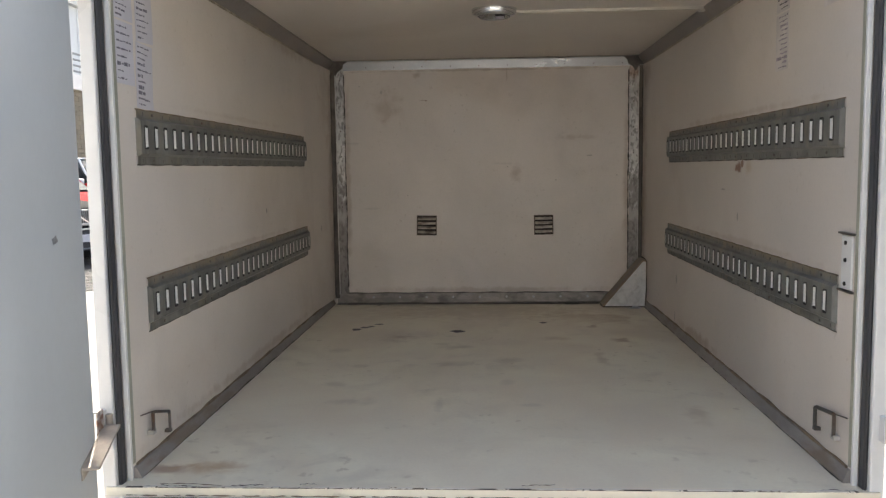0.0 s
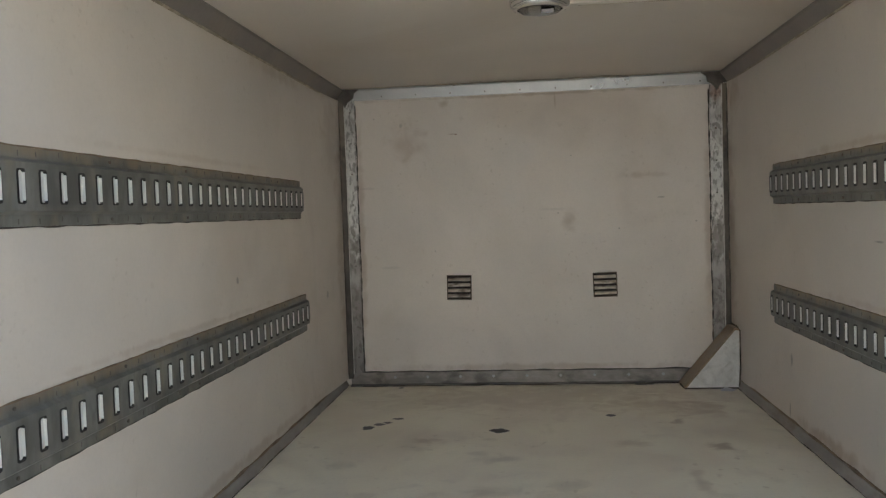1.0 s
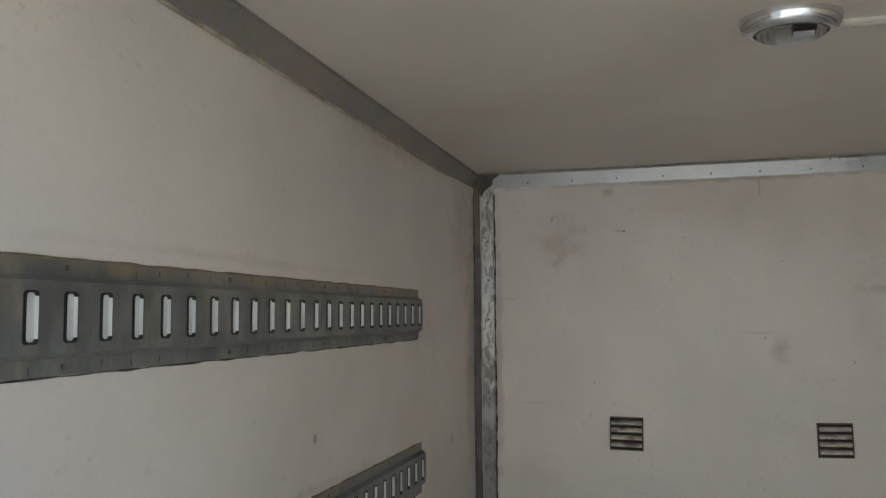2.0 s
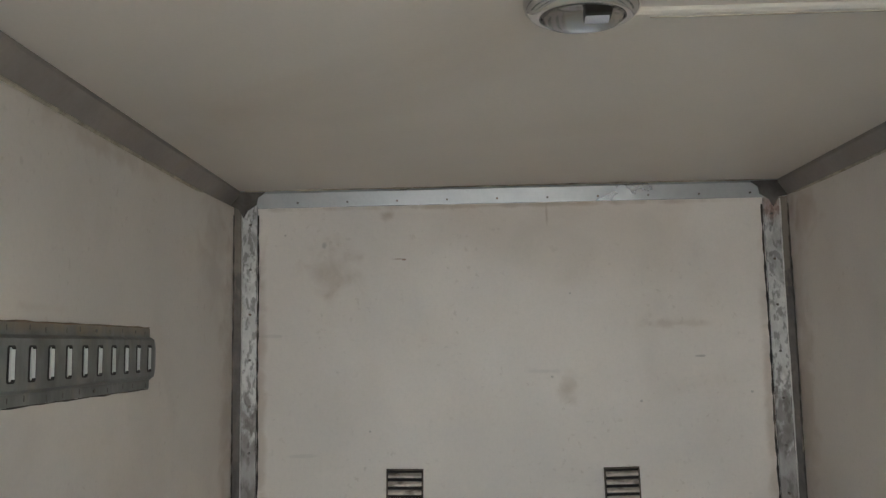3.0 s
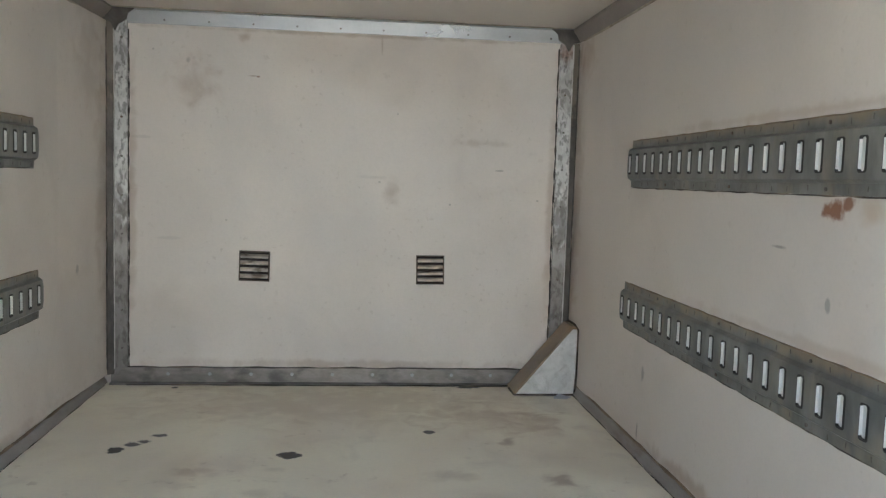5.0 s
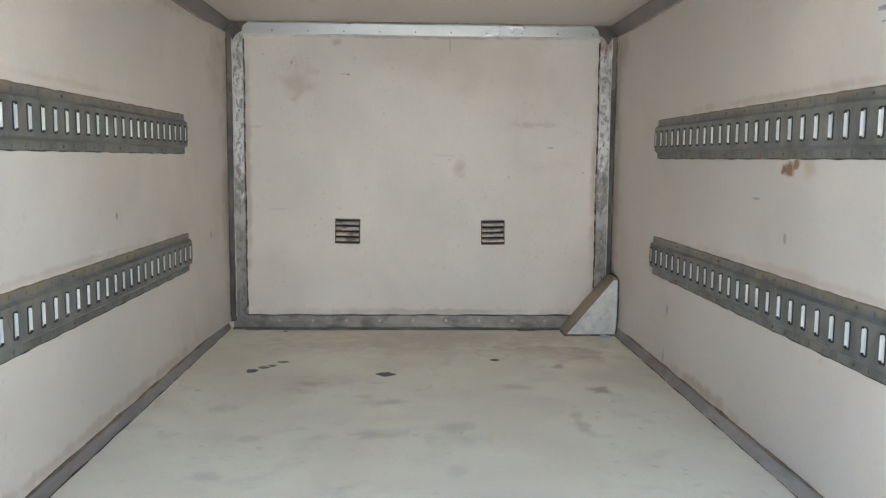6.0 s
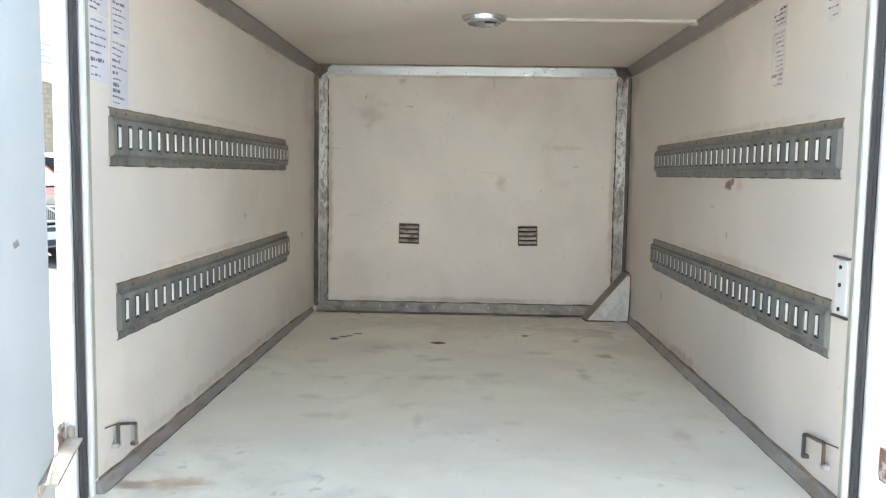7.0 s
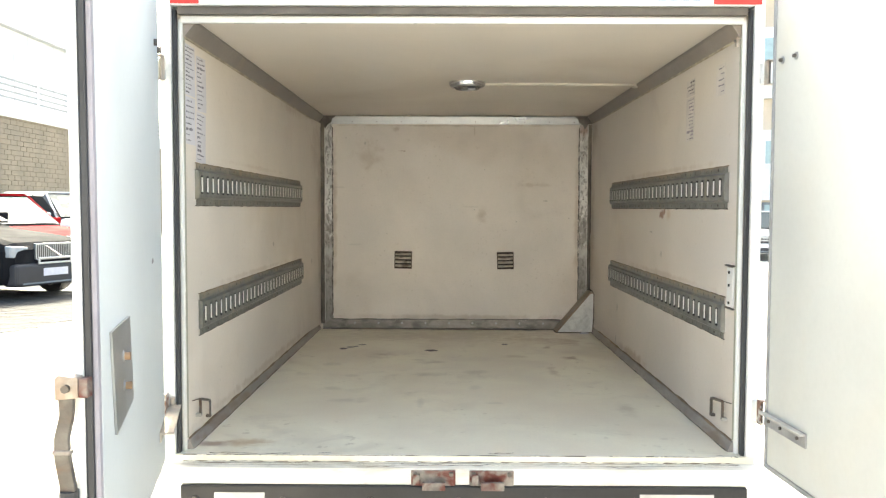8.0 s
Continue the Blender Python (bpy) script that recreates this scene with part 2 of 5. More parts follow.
m_rail = material("grey logistic rail steel", (0.215, 0.217, 0.20), 0.42, 0.2, vary=0.26, scale=13, fine=110, bump=0.06, stretch=(1.0, 1.0, 0.45),
                  tint=(0.30, 0.26, 0.18), tint_amount=0.6, tint_scale=18, tint_dist=0.3, smudge=(0.12, 0.115, 0.10), smudge_amount=0.7, smudge_scale=22.0,
                  spots=[((0, 1.0, 0.836), (2.0, 3.0, 0.017), (0.33, 0.25, 0.15), 0.6, 0.9), ((0, 1.0, 0.440), (2.0, 3.0, 0.017), (0.33, 0.25, 0.15), 0.6, 0.9)])
m_galv = material("scratched galvanised steel", (0.58, 0.57, 0.55), 0.38, 0.4, vary=0.14, scale=40, fine=170, bump=0.12,
                  tint=(0.08, 0.07, 0.065), tint_amount=0.62, tint_scale=80, tint_from=0.48, tint_to=0.62, tint_dist=0.2, stretch=(1.0, 1.0, 0.5),
                  smudge=(0.16, 0.14, 0.125), smudge_amount=0.75, smudge_scale=20.0, flecks=(0.05, 0.04, 0.035), fleck_scale=60.0, fleck_amount=0.7,
                  spots=[((0, BACK, 0.26), (2.0, 1.0, 0.46), (0.13, 0.11, 0.10), 0.68, 0.22), ((0, BACK, 0.45), (2.0, 1.0, 0.05), (0.42, 0.40, 0.38), 0.7, 0.6),
                         ((RIGHT - 0.05, BACK, 1.17), (0.05, 1.0, 0.06), RUST, 0.5, 0.9)])
m_galv_dark = material("worn dark galvanised steel", (0.12, 0.104, 0.09), 0.45, 0.4, vary=0.2, scale=30, fine=150, bump=0.15,
                       tint=(0.06, 0.052, 0.048), tint_amount=0.75, tint_scale=24, tint_from=0.46, tint_to=0.66, tint_dist=0.2, stretch=(1.0, 1.0, 0.6),
                       spots=[((0, BACK, 1.15), (2.0, 1.0, 0.24), (0.30, 0.25, 0.19), 0.4, 0.4)])
m_foot = material("grimy galvanised foot angle", (0.29, 0.265, 0.24), 0.42, 0.4, vary=0.2, scale=30, fine=150, bump=0.12,
                  tint=(0.08, 0.07, 0.065), tint_amount=0.7, tint_scale=20, tint_from=0.5, tint_to=0.68, tint_dist=0.2, stretch=(0.5, 1.0, 1.0))
m_lug = material("white lug paint with rust", (0.62, 0.59, 0.54), 0.45, 0.1, vary=0.15, scale=30, fine=120, bump=0.1, tint=(0.20, 0.09, 0.05), tint_amount=0.95, tint_scale=40, tint_from=0.42, tint_to=0.56, tint_dist=0.2)
m_alu = material("brushed aluminium strip", (0.43, 0.435, 0.44), 0.34, 0.85, vary=0.1, scale=5, fine=90, bump=0.04)
m_slot = material("clean white liner", (0.72, 0.72, 0.69), 0.4, vary=0.03, scale=6, fine=60, bump=0.0)
m_rubber = material("black rubber seal", (0.045, 0.045, 0.048), 0.5, vary=0.2, scale=10, fine=80, bump=0.05)
m_dark = material("dark cavity", (0.035, 0.03, 0.025), 0.8, vary=0.2, bump=0.0)
m_vent = material("weathered vent grille", (0.15, 0.115, 0.085), 0.5, 0.2, vary=0.3, scale=30, fine=150, bump=0.1)
m_slat = material("vent slat metal", (0.66, 0.59, 0.51), 0.35, 0.3, vary=0.25, scale=25, fine=150, bump=0.15, tint=(0.16, 0.11, 0.08), tint_amount=0.8, tint_scale=34, tint_from=0.46, tint_to=0.66, tint_dist=0.2, stretch=(0.6, 1.0, 1.6))
m_tape = material("brown packing tape", (0.34, 0.25, 0.16), 0.38, vary=0.2, scale=9, fine=90, bump=0.12, tint=(0.22, 0.13, 0.06), tint_amount=0.6, tint_scale=9)
m_foam = material("white foam filler", (0.78, 0.77, 0.75), 0.7, vary=0.08, scale=25, fine=160, bump=0.25, tint=(0.35, 0.33, 0.3), tint_amount=0.5, tint_scale=30)
m_chrome = material("chrome", (0.75, 0.75, 0.75), 0.12, 1.0, vary=0.05, scale=8, fine=80, bump=0.0)
m_paper = material("worn paper label", (0.67, 0.655, 0.69), 0.6, vary=0.06, scale=12, fine=120, bump=0.08)
m_paper_faded = material("faded paper label", (0.66, 0.615, 0.585), 0.6, vary=0.1, scale=14, fine=120, bump=0.08, tint=(0.68, 0.64, 0.58), tint_amount=0.7, tint_scale=10)
m_ink = material("grey ink", (0.20, 0.19, 0.23), 0.6, vary=0.3, scale=60, bump=0.0)
m_ink_faded = material("faded violet ink", (0.42, 0.37, 0.42), 0.6, vary=0.4, scale=60, bump=0.0)
m_iron = material("grimy steel", (0.17, 0.155, 0.14), 0.45, 0.7, vary=0.25, scale=20, fine=120, bump=0.12, tint=(0.2, 0.1, 0.05), tint_amount=0.6, tint_scale=14)
m_rusty = material("rusted steel keeper", (0.30, 0.27, 0.24), 0.5, 0.5, vary=0.25, scale=24, fine=120, bump=0.15, tint=(0.13, 0.035, 0.025), tint_amount=1.0, tint_scale=18, tint_from=0.42, tint_to=0.62)
m_zinc = material("zinc plate", (0.42, 0.43, 0.43), 0.38, 0.7, vary=0.12, scale=7, fine=90, bump=0.05)
m_plate = material("pale worn steel strap", (0.60, 0.585, 0.55), 0.42, 0.2, vary=0.15, scale=20, fine=100, bump=0.1, tint=(0.35, 0.28, 0.2), tint_amount=0.6, tint_scale=18, tint_dist=0.3)
m_bolt = material("brass bolt", (0.45, 0.30, 0.18), 0.35, 0.8, vary=0.15, scale=40, bump=0.0)
m_red = material("red reflective tape", (0.60, 0.04, 0.03), 0.35, vary=0.08, scale=40, fine=200, bump=0.03)
m_ivory = material("ivory conduit plastic", (0.69, 0.64, 0.56), 0.4, vary=0.06, scale=9, bump=0.02)
m_bumper = material("black bumper plate", (0.025, 0.024, 0.024), 0.5, vary=0.25, scale=8, fine=90, bump=0.08, tint=(0.09, 0.08, 0.07), tint_amount=0.5)
m_caulk = material("dirty bead of sealant", (0.50, 0.44, 0.34), 0.6, vary=0.25, scale=20, fine=120, bump=0.2, tint=(0.20, 0.14, 0.08), tint_amount=0.8, tint_scale=14)


m_joint = material("grimy dark sealant", (0.06, 0.048, 0.04), 0.7, vary=0.4, scale=18, fine=120, bump=0.2, tint=(0.34, 0.27, 0.2), tint_amount=0.9, tint_scale=9)
m_rustline = material("brown grimy sealant", (0.25, 0.185, 0.12), 0.7, vary=0.3, scale=18, fine=120, bump=0.2, tint=(0.36, 0.27, 0.17), tint_amount=0.7, tint_scale=8)
m_strap = material("worn painted strap", (0.48, 0.42, 0.35), 0.45, 0.2, vary=0.2, scale=14, fine=100, bump=0.1, tint=(0.26, 0.16, 0.10), tint_amount=0.8, tint_scale=12)
m_strap_dark = material("dull dark stamped steel", (0.165, 0.158, 0.138), 0.55, 0.2, vary=0.3, scale=30, fine=120, bump=0.05)
m_blue = material("blue vinyl lettering", (0.14, 0.20, 0.42), 0.4, vary=0.1, scale=20, bump=0.0)
# black that stands in for the shade inside the slot lips
m_rim = material("black slot gap shade", (0.02, 0.018, 0.016), 0.6, vary=0.3, scale=40, bump=0.05)
m_gusset = material("dark grimy gusset", (0.13, 0.115, 0.10), 0.5, 0.2, vary=0.3, scale=20, fine=120, bump=0.1)
m_seal_top = material("dusty brown seal", (0.13, 0.11, 0.09), 0.6, vary=0.2, scale=10, fine=80, bump=0.05)
m_ink_dark = material("black smudged ink", (0.06, 0.05, 0.06), 0.6, vary=0.3, scale=60, bump=0.0)
m_olive = material("olive grey sealing strip", (0.38, 0.38, 0.30), 0.5, vary=0.15, scale=9, fine=80, bump=0.05)
m_lilac = material("grey seal carrier", (0.34, 0.32, 0.36), 0.45, vary=0.1, scale=8, bump=0.03)
m_grey_edge = material("dull grey aluminium edge", (0.40, 0.40, 0.40), 0.5, 0.3, vary=0.15, scale=12, fine=90, bump=0.05)
m_grime = material("grey scuff", (0.44, 0.44, 0.44), 0.7, vary=0.3, scale=60, bump=0.0)
m_door_r = material("white door skin with stains", (0.62, 0.62, 0.58), 0.38, vary=0.05, scale=2.2, fine=60, bump=0.03, tint=(0.62, 0.56, 0.44), tint_amount=0.35, tint_scale=2.5,
                    spots=[((0.94, -0.235, 0.30), (0.06, 0.05, 0.05), (0.52, 0.42, 0.26), 0.5, 0.95), ((0.96, -0.38, 0.10), (0.06, 0.12, 0.10), (0.55, 0.46, 0.32), 0.4, 0.95)])
GROUND = -0.87


# ---- building helpers ----
def solid(bm, x0, x1, y0, y1, z0, z1, bevel=0.0, seg=2):
    """Adds a box with rounded edges to bm."""
    got = bmesh.ops.create_cube(bm, size=1.0, matrix=Matrix.LocRotScale(((x0 + x1) / 2, (y0 + y1) / 2, (z0 + z1) / 2), None, (x1 - x0, y1 - y0, z1 - z0)))
    if bevel:
        edges = {e for v in got["verts"] for e in v.link_edges}
        bmesh.ops.bevel(bm, geom=list(edges), offset=bevel, segments=seg, affect="EDGES", profile=0.5)
    return bm


def block(x0, x1, y0, y1, z0, z1, bevel=0.0, seg=2):
    return solid(bmesh.new(), x0, x1, y0, y1, z0, z1, bevel, seg)


def prism(points, along, a, c, bevel=0.0):
    """A solid of one cross-section (pairs of numbers) carried along axis x, y or z from a to c."""
    bm = bmesh.new()
    put = {"x": lambda u, v, w: (w, u, v), "y": lambda u, v, w: (u, w, v), "z": lambda u, v, w: (u, v, w)}[along]
    low = [bm.verts.new(put(u, v, a)) for u, v in points]
    top = [bm.verts.new(put(u, v, c)) for u, v in points]
    k = len(points)
    bm.faces.new(low), bm.faces.new(list(reversed(top)))
    for i in range(k):
        bm.faces.new((low[i], low[(i + 1) % k], top[(i + 1) % k], top[i]))
    bmesh.ops.recalc_face_normals(bm, faces=bm.faces)
    if bevel:
        bmesh.ops.bevel(bm, geom=list(bm.edges), offset=bevel, segments=2, affect="EDGES", profile=0.5)
    return bm


def round_bar(r, length, at, axis="z", seg=14, r2=None):
    bm = bmesh.new()
    turn = {"z": Matrix(), "x": Matrix.Rotation(radians(90), 4, "Y"), "y": Matrix.Rotation(radians(-90), 4, "X")}[axis]
    bmesh.ops.create_cone(bm, cap_ends=True, segments=seg, radius1=r, radius2=r if r2 is None else r2, depth=length, matrix=Matrix.Translation(at) @ turn)
    return bm


def tube(points, r, seg=8, wobble=0.0):
    """A bent rod through the points."""
    bm = bmesh.new()
    pts = [Vector(p) for p in points]
    rings = []
    for i, p in enumerate(pts):
        d = ((pts[min(i + 1, len(pts) - 1)] - p).normalized() + (p - pts[max(i - 1, 0)]).normalized()).normalized()
        side = d.orthogonal().normalized()
        if rings:
            side = (old - d * old.dot(d)).normalized()
        old = side
        up = d.cross(side)
        w = r * (1 + wobble * math.sin(3.7 * i) * math.cos(1.3 * i))
        rings.append([bm.verts.new(p + w * (math.cos(k * math.tau / seg) * side + math.sin(k * math.tau / seg) * up)) for k in range(seg)])
    for a, c in zip(rings, rings[1:]):
        for k in range(seg):
            bm.faces.new((a[k], a[(k + 1) % seg], c[(k + 1) % seg], c[k]))
    bm.faces.new(list(reversed(rings[0]))), bm.faces.new(rings[-1])
    bmesh.ops.recalc_face_normals(bm, faces=bm.faces)
    return bm


def rounded_path(points, r, steps=4):
    """The points with their corners rounded."""
    pts = [Vector(p) for p in points]
    out = [pts[0]]
    for a, p, c in zip(pts, pts[1:], pts[2:]):
        u, v = (a - p).normalized() * r, (c - p).normalized() * r
        for k in range(steps + 1):
            t = k / steps
            out.append((1 - t) ** 2 * (p + u) + 2 * t * (1 - t) * p + t * t * (p + v))
    return out + [pts[-1]]


def loft(sections, cap=True):
    """A skin through cross-sections of equal point count."""
    bm = bmesh.new()
    rows = [[bm.verts.new(p) for p in sec] for sec in sections]
    for a, c in zip(rows, rows[1:]):
        for k in range(len(a) - 1):
            bm.faces.new((a[k], a[k + 1], c[k + 1], c[k]))
    if cap:
        bm.faces.new(list(reversed(rows[0]))), bm.faces.new(rows[-1])
    bmesh.ops.recalc_face_normals(bm, faces=bm.faces)
    return bm


def as_mesh(name, bm, mat, smooth=False):
    me = bpy.data.meshes.new(name)
    bm.normal_update()
    bm.to_mesh(me)
    bm.free()
    me.materials.append(mat)
    if smooth:
        me.shade_smooth()
    return me


def part(name, bm, mat, parent, label="", smooth=False):
    """One mesh object under a thing or a part."""
    ob = new(name, as_mesh(name, bm, mat, smooth))
    ob.parent = parent
    return tagged(ob, label)


def empty(name, at=(0, 0, 0)):
    ob = new(name)
    ob.empty_display_size = 0.05
    ob.location = at
    return ob


def thing(name, label, category, group="", at=(0, 0, 0), kind=""):
    return tagged(empty(name, at), label, category, group, kind)


def mesh_thing(name, bm, mat, label, category, group="", kind="", smooth=False):
    return tagged(new(name, as_mesh(name, bm, mat, smooth)), label, category, group, kind)


# ---- the box: floor, walls, ceiling ----
T = 0.04
mesh_thing("floor", block(LEFT - T, RIGHT + T, 0.05, BACK + T, -0.05, 0.0), m_floor, "off-white painted cargo floor with scuffs, gouges and rust stains", "floor", kind="structure")
mesh_thing("wall_left", block(LEFT - T, LEFT, REAR, BACK + T, 0.0, TOP), m_left, "off-white smooth side panel of the cargo box with grime, browner along its edges", "wall", kind="structure")
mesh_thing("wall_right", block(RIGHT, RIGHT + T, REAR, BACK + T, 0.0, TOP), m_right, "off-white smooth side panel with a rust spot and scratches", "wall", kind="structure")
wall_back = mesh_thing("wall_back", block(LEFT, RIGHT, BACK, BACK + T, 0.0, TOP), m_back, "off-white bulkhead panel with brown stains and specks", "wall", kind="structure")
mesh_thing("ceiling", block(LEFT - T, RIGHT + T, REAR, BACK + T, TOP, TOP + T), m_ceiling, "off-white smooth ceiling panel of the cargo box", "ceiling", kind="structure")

# grey angles along floor and ceiling
for side, x, s in (("left", LEFT, 1), ("right", RIGHT, -1)):
    rnd = random.Random(5 if s > 0 else 6)
    secs = []
    for k in range(71):
        y = REAR + 0.005 + (BACK - REAR - 0.005) * k / 70
        w = 0.0172 + 0.0012 * math.sin(3.1 * y + s) + rnd.uniform(-0.0012, 0.0012)
        h = (0.026 if s > 0 else 0.029) + rnd.uniform(-0.001, 0.001)
        secs.append([(x, y, 0.0), (x + s * w, y, 0.0), (x + s * w, y, 0.003), (x + s * (w * 0.62), y, 0.0155), (x + s * 0.006, y, h - 0.002), (x, y, h)])
    mesh_thing("trim", loft(secs), m_floor_trim,
               "grimy grey angle trim along the floor and wall joint", "trim", kind="structure")
    w = 0.036 if s > 0 else 0.031
    mesh_thing("trim", prism([(x, TOP), (x, TOP - 0.046), (x + s * 0.005, TOP - 0.046), (x + s * w, TOP - 0.009), (x + s * w, TOP)], "y", REAR + 0.005, BACK, 0.0012), m_grey,
               "grey bevelled cove trim between wall and ceiling", "trim", kind="structure")
    mesh_thing("trim", tube([(x + s * 0.004, y, TOP - 0.048) for y in np.linspace(REAR + 0.01, BACK - 0.01, 12)], 0.0035, 6), m_caulk,
               "thin dirty sealant bead under the ceiling trim", "trim", kind="structure")
    # upright corner angle
    off, far = (0.016, 0.069) if s == 1 else (0.002, 0.072)
    post = thing("corner_post", "scratched galvanised upright corner angle with dark worn patches", "corner post", "corner posts", kind="structure")
    part("face", prism([(x + s * (0.026 + off), BACK), (x + s * (far + off), BACK), (x + s * (far - 0.001 + off), BACK - 0.004), (x + s * (0.027 + off), BACK - 0.007)], "z", 0.03, TOP - 0.040, 0.001), m_galv, post)
    # thin pale rod puts the fold's highlight into shape and colour
    part("fold", tube([(x + s * (0.0262 + off + 0.0006 * math.sin(9 * z)), BACK - 0.0075, z) for z in np.linspace(0.05, TOP - 0.055, 40)], 0.0019, 6, 0.5), m_plate, post, "pale line painting the highlight along the fold")
    lap = 0.019 if s == 1 else 0.008
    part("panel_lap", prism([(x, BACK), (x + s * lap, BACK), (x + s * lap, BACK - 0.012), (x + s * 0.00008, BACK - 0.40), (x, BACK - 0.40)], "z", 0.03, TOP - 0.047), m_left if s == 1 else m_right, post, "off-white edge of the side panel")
    part("side_leg", prism([(x + s * (lap + 0.0005), BACK), (x + s * (0.0255 + off), BACK), (x + s * (0.0255 + off), BACK - 0.006), (x + s * (lap + 0.003), BACK - 0.014), (x + s * (lap + 0.0005), BACK - 0.014)], "z", 0.03, TOP - 0.050, 0.001), m_galv_dark, post, "dark worn side leg")
    for k in range(9):
        part("rivet", round_bar(0.0036, 0.004, (x + s * (0.05 + off), BACK - 0.007, 0.12 + 0.128 * k), "y", 10), m_iron, post)
    # gusset at the top corner
    gus = prism([(x + s * 0.002, TOP - 0.002), (x + s * 0.108, TOP - 0.004), (x + s * 0.086, TOP - 0.020), (x + s * 0.082, TOP - 0.040), (x + s * 0.058, TOP - 0.056), (x + s * 0.046, TOP - 0.078), (x + s * 0.030, TOP - 0.050), (x + s * 0.002, TOP - 0.046)], "y", BACK - 0.011, BACK - 0.002, 0.001)
    mesh_thing("corner_gusset", gus, m_gusset, "dark grey corner gusset where posts and ceiling trims meet", "gusset", "corner gussets", kind="structure")

for x, s in ((LEFT, 1), (RIGHT, -1)):
    for dx, dy in ((0.077 if s < 0 else 0.087, 0.001), (0.020 if s > 0 else 0.009, 0.015)):
        pts = [(x + s * (dx + 0.0010 * math.sin(13 * z + dx * 90) + 0.0004 * math.sin(61 * z)), BACK - dy, z) for z in np.linspace(0.05, TOP - 0.07, 70)]
        mesh_thing("joint", tube(pts, 0.0024, 6, 0.7), m_joint, "thin grimy sealant joint beside the corner post", "sealant", kind="structure")
mesh_thing("joint", tube([(LEFT + 0.085 + 0.0535 * i, BACK - 0.002, 0.0555 + 0.0015 * math.sin(i * 1.9)) for i in range(27)], 0.0028, 6, 0.6), m_joint, "dark grimy joint over the foot strip", "sealant", kind="structure")
mesh_thing("joint", tube([(LEFT + 0.085 + 0.0535 * i, BACK - 0.031 - 0.002 * math.sin(i * 2.3), 0.001) for i in range(27)], 0.003, 6, 0.6), m_joint, "dark grimy joint along the floor edge", "sealant", kind="structure")
mesh_thing("joint", tube([(LEFT + 0.05 + 0.0565 * i, BACK - 0.013, TOP - 0.0015) for i in range(27)], 0.0022, 6, 0.6), m_caulk, "sealant line along the ceiling edge", "sealant", kind="structure")
for x, s in ((LEFT, 1), (RIGHT, -1)):
    mesh_thing("joint", tube([(x + s * (0.0175 + 0.0015 * math.sin(i * 1.3)), REAR + 0.02 + 0.0615 * i, 0.0) for i in range(40)], 0.0020, 6, 0.9), m_joint, "dark grimy joint along the floor trim", "sealant", kind="structure")
    mesh_thing("joint", tube([(x + s * 0.001, REAR + 0.02 + 0.0615 * i, (0.0275 if s > 0 else 0.0305) + 0.0012 * math.sin(i * 1.7)) for i in range(40)], 0.0034, 6, 0.8), m_rustline, "brown grimy joint over the floor trim", "sealant", kind="structure")

top_strip = mesh_thing("top_strip", prism([(BACK, TOP), (BACK, TOP - 0.0505), (BACK - 0.003, TOP - 0.0505), (BACK - 0.006, TOP - 0.008), (BACK - 0.012, TOP)], "x", LEFT + 0.03, RIGHT - 0.03, 0.0008), m_alu,
                       "bright aluminium strip riveted along the top of the bulkhead", "trim", kind="structure")
for i in range(10):
    part("rivet", round_bar(0.0032, 0.004, (-0.5956 + 0.1427 * i, BACK - 0.007, TOP - 0.037), "y", 10), m_iron, top_strip)
bottom_strip = mesh_thing("bottom_strip", prism([(BACK, 0.0), (BACK, 0.054), (BACK - 0.005, 0.054), (BACK - 0.008, 0.006), (BACK - 0.03, 0.004), (BACK - 0.03, 0.0)], "x", LEFT + 0.03, RIGHT - 0.03, 0.0008), m_foot,
                          "scratched galvanised angle along the foot of the bulkhead", "trim", kind="structure")
for i in range(9):
    part("rivet", round_bar(0.006, 0.003, (-0.580 + 0.1375 * i, BACK - 0.008, 0.034), "y", 10), m_zinc, bottom_strip)


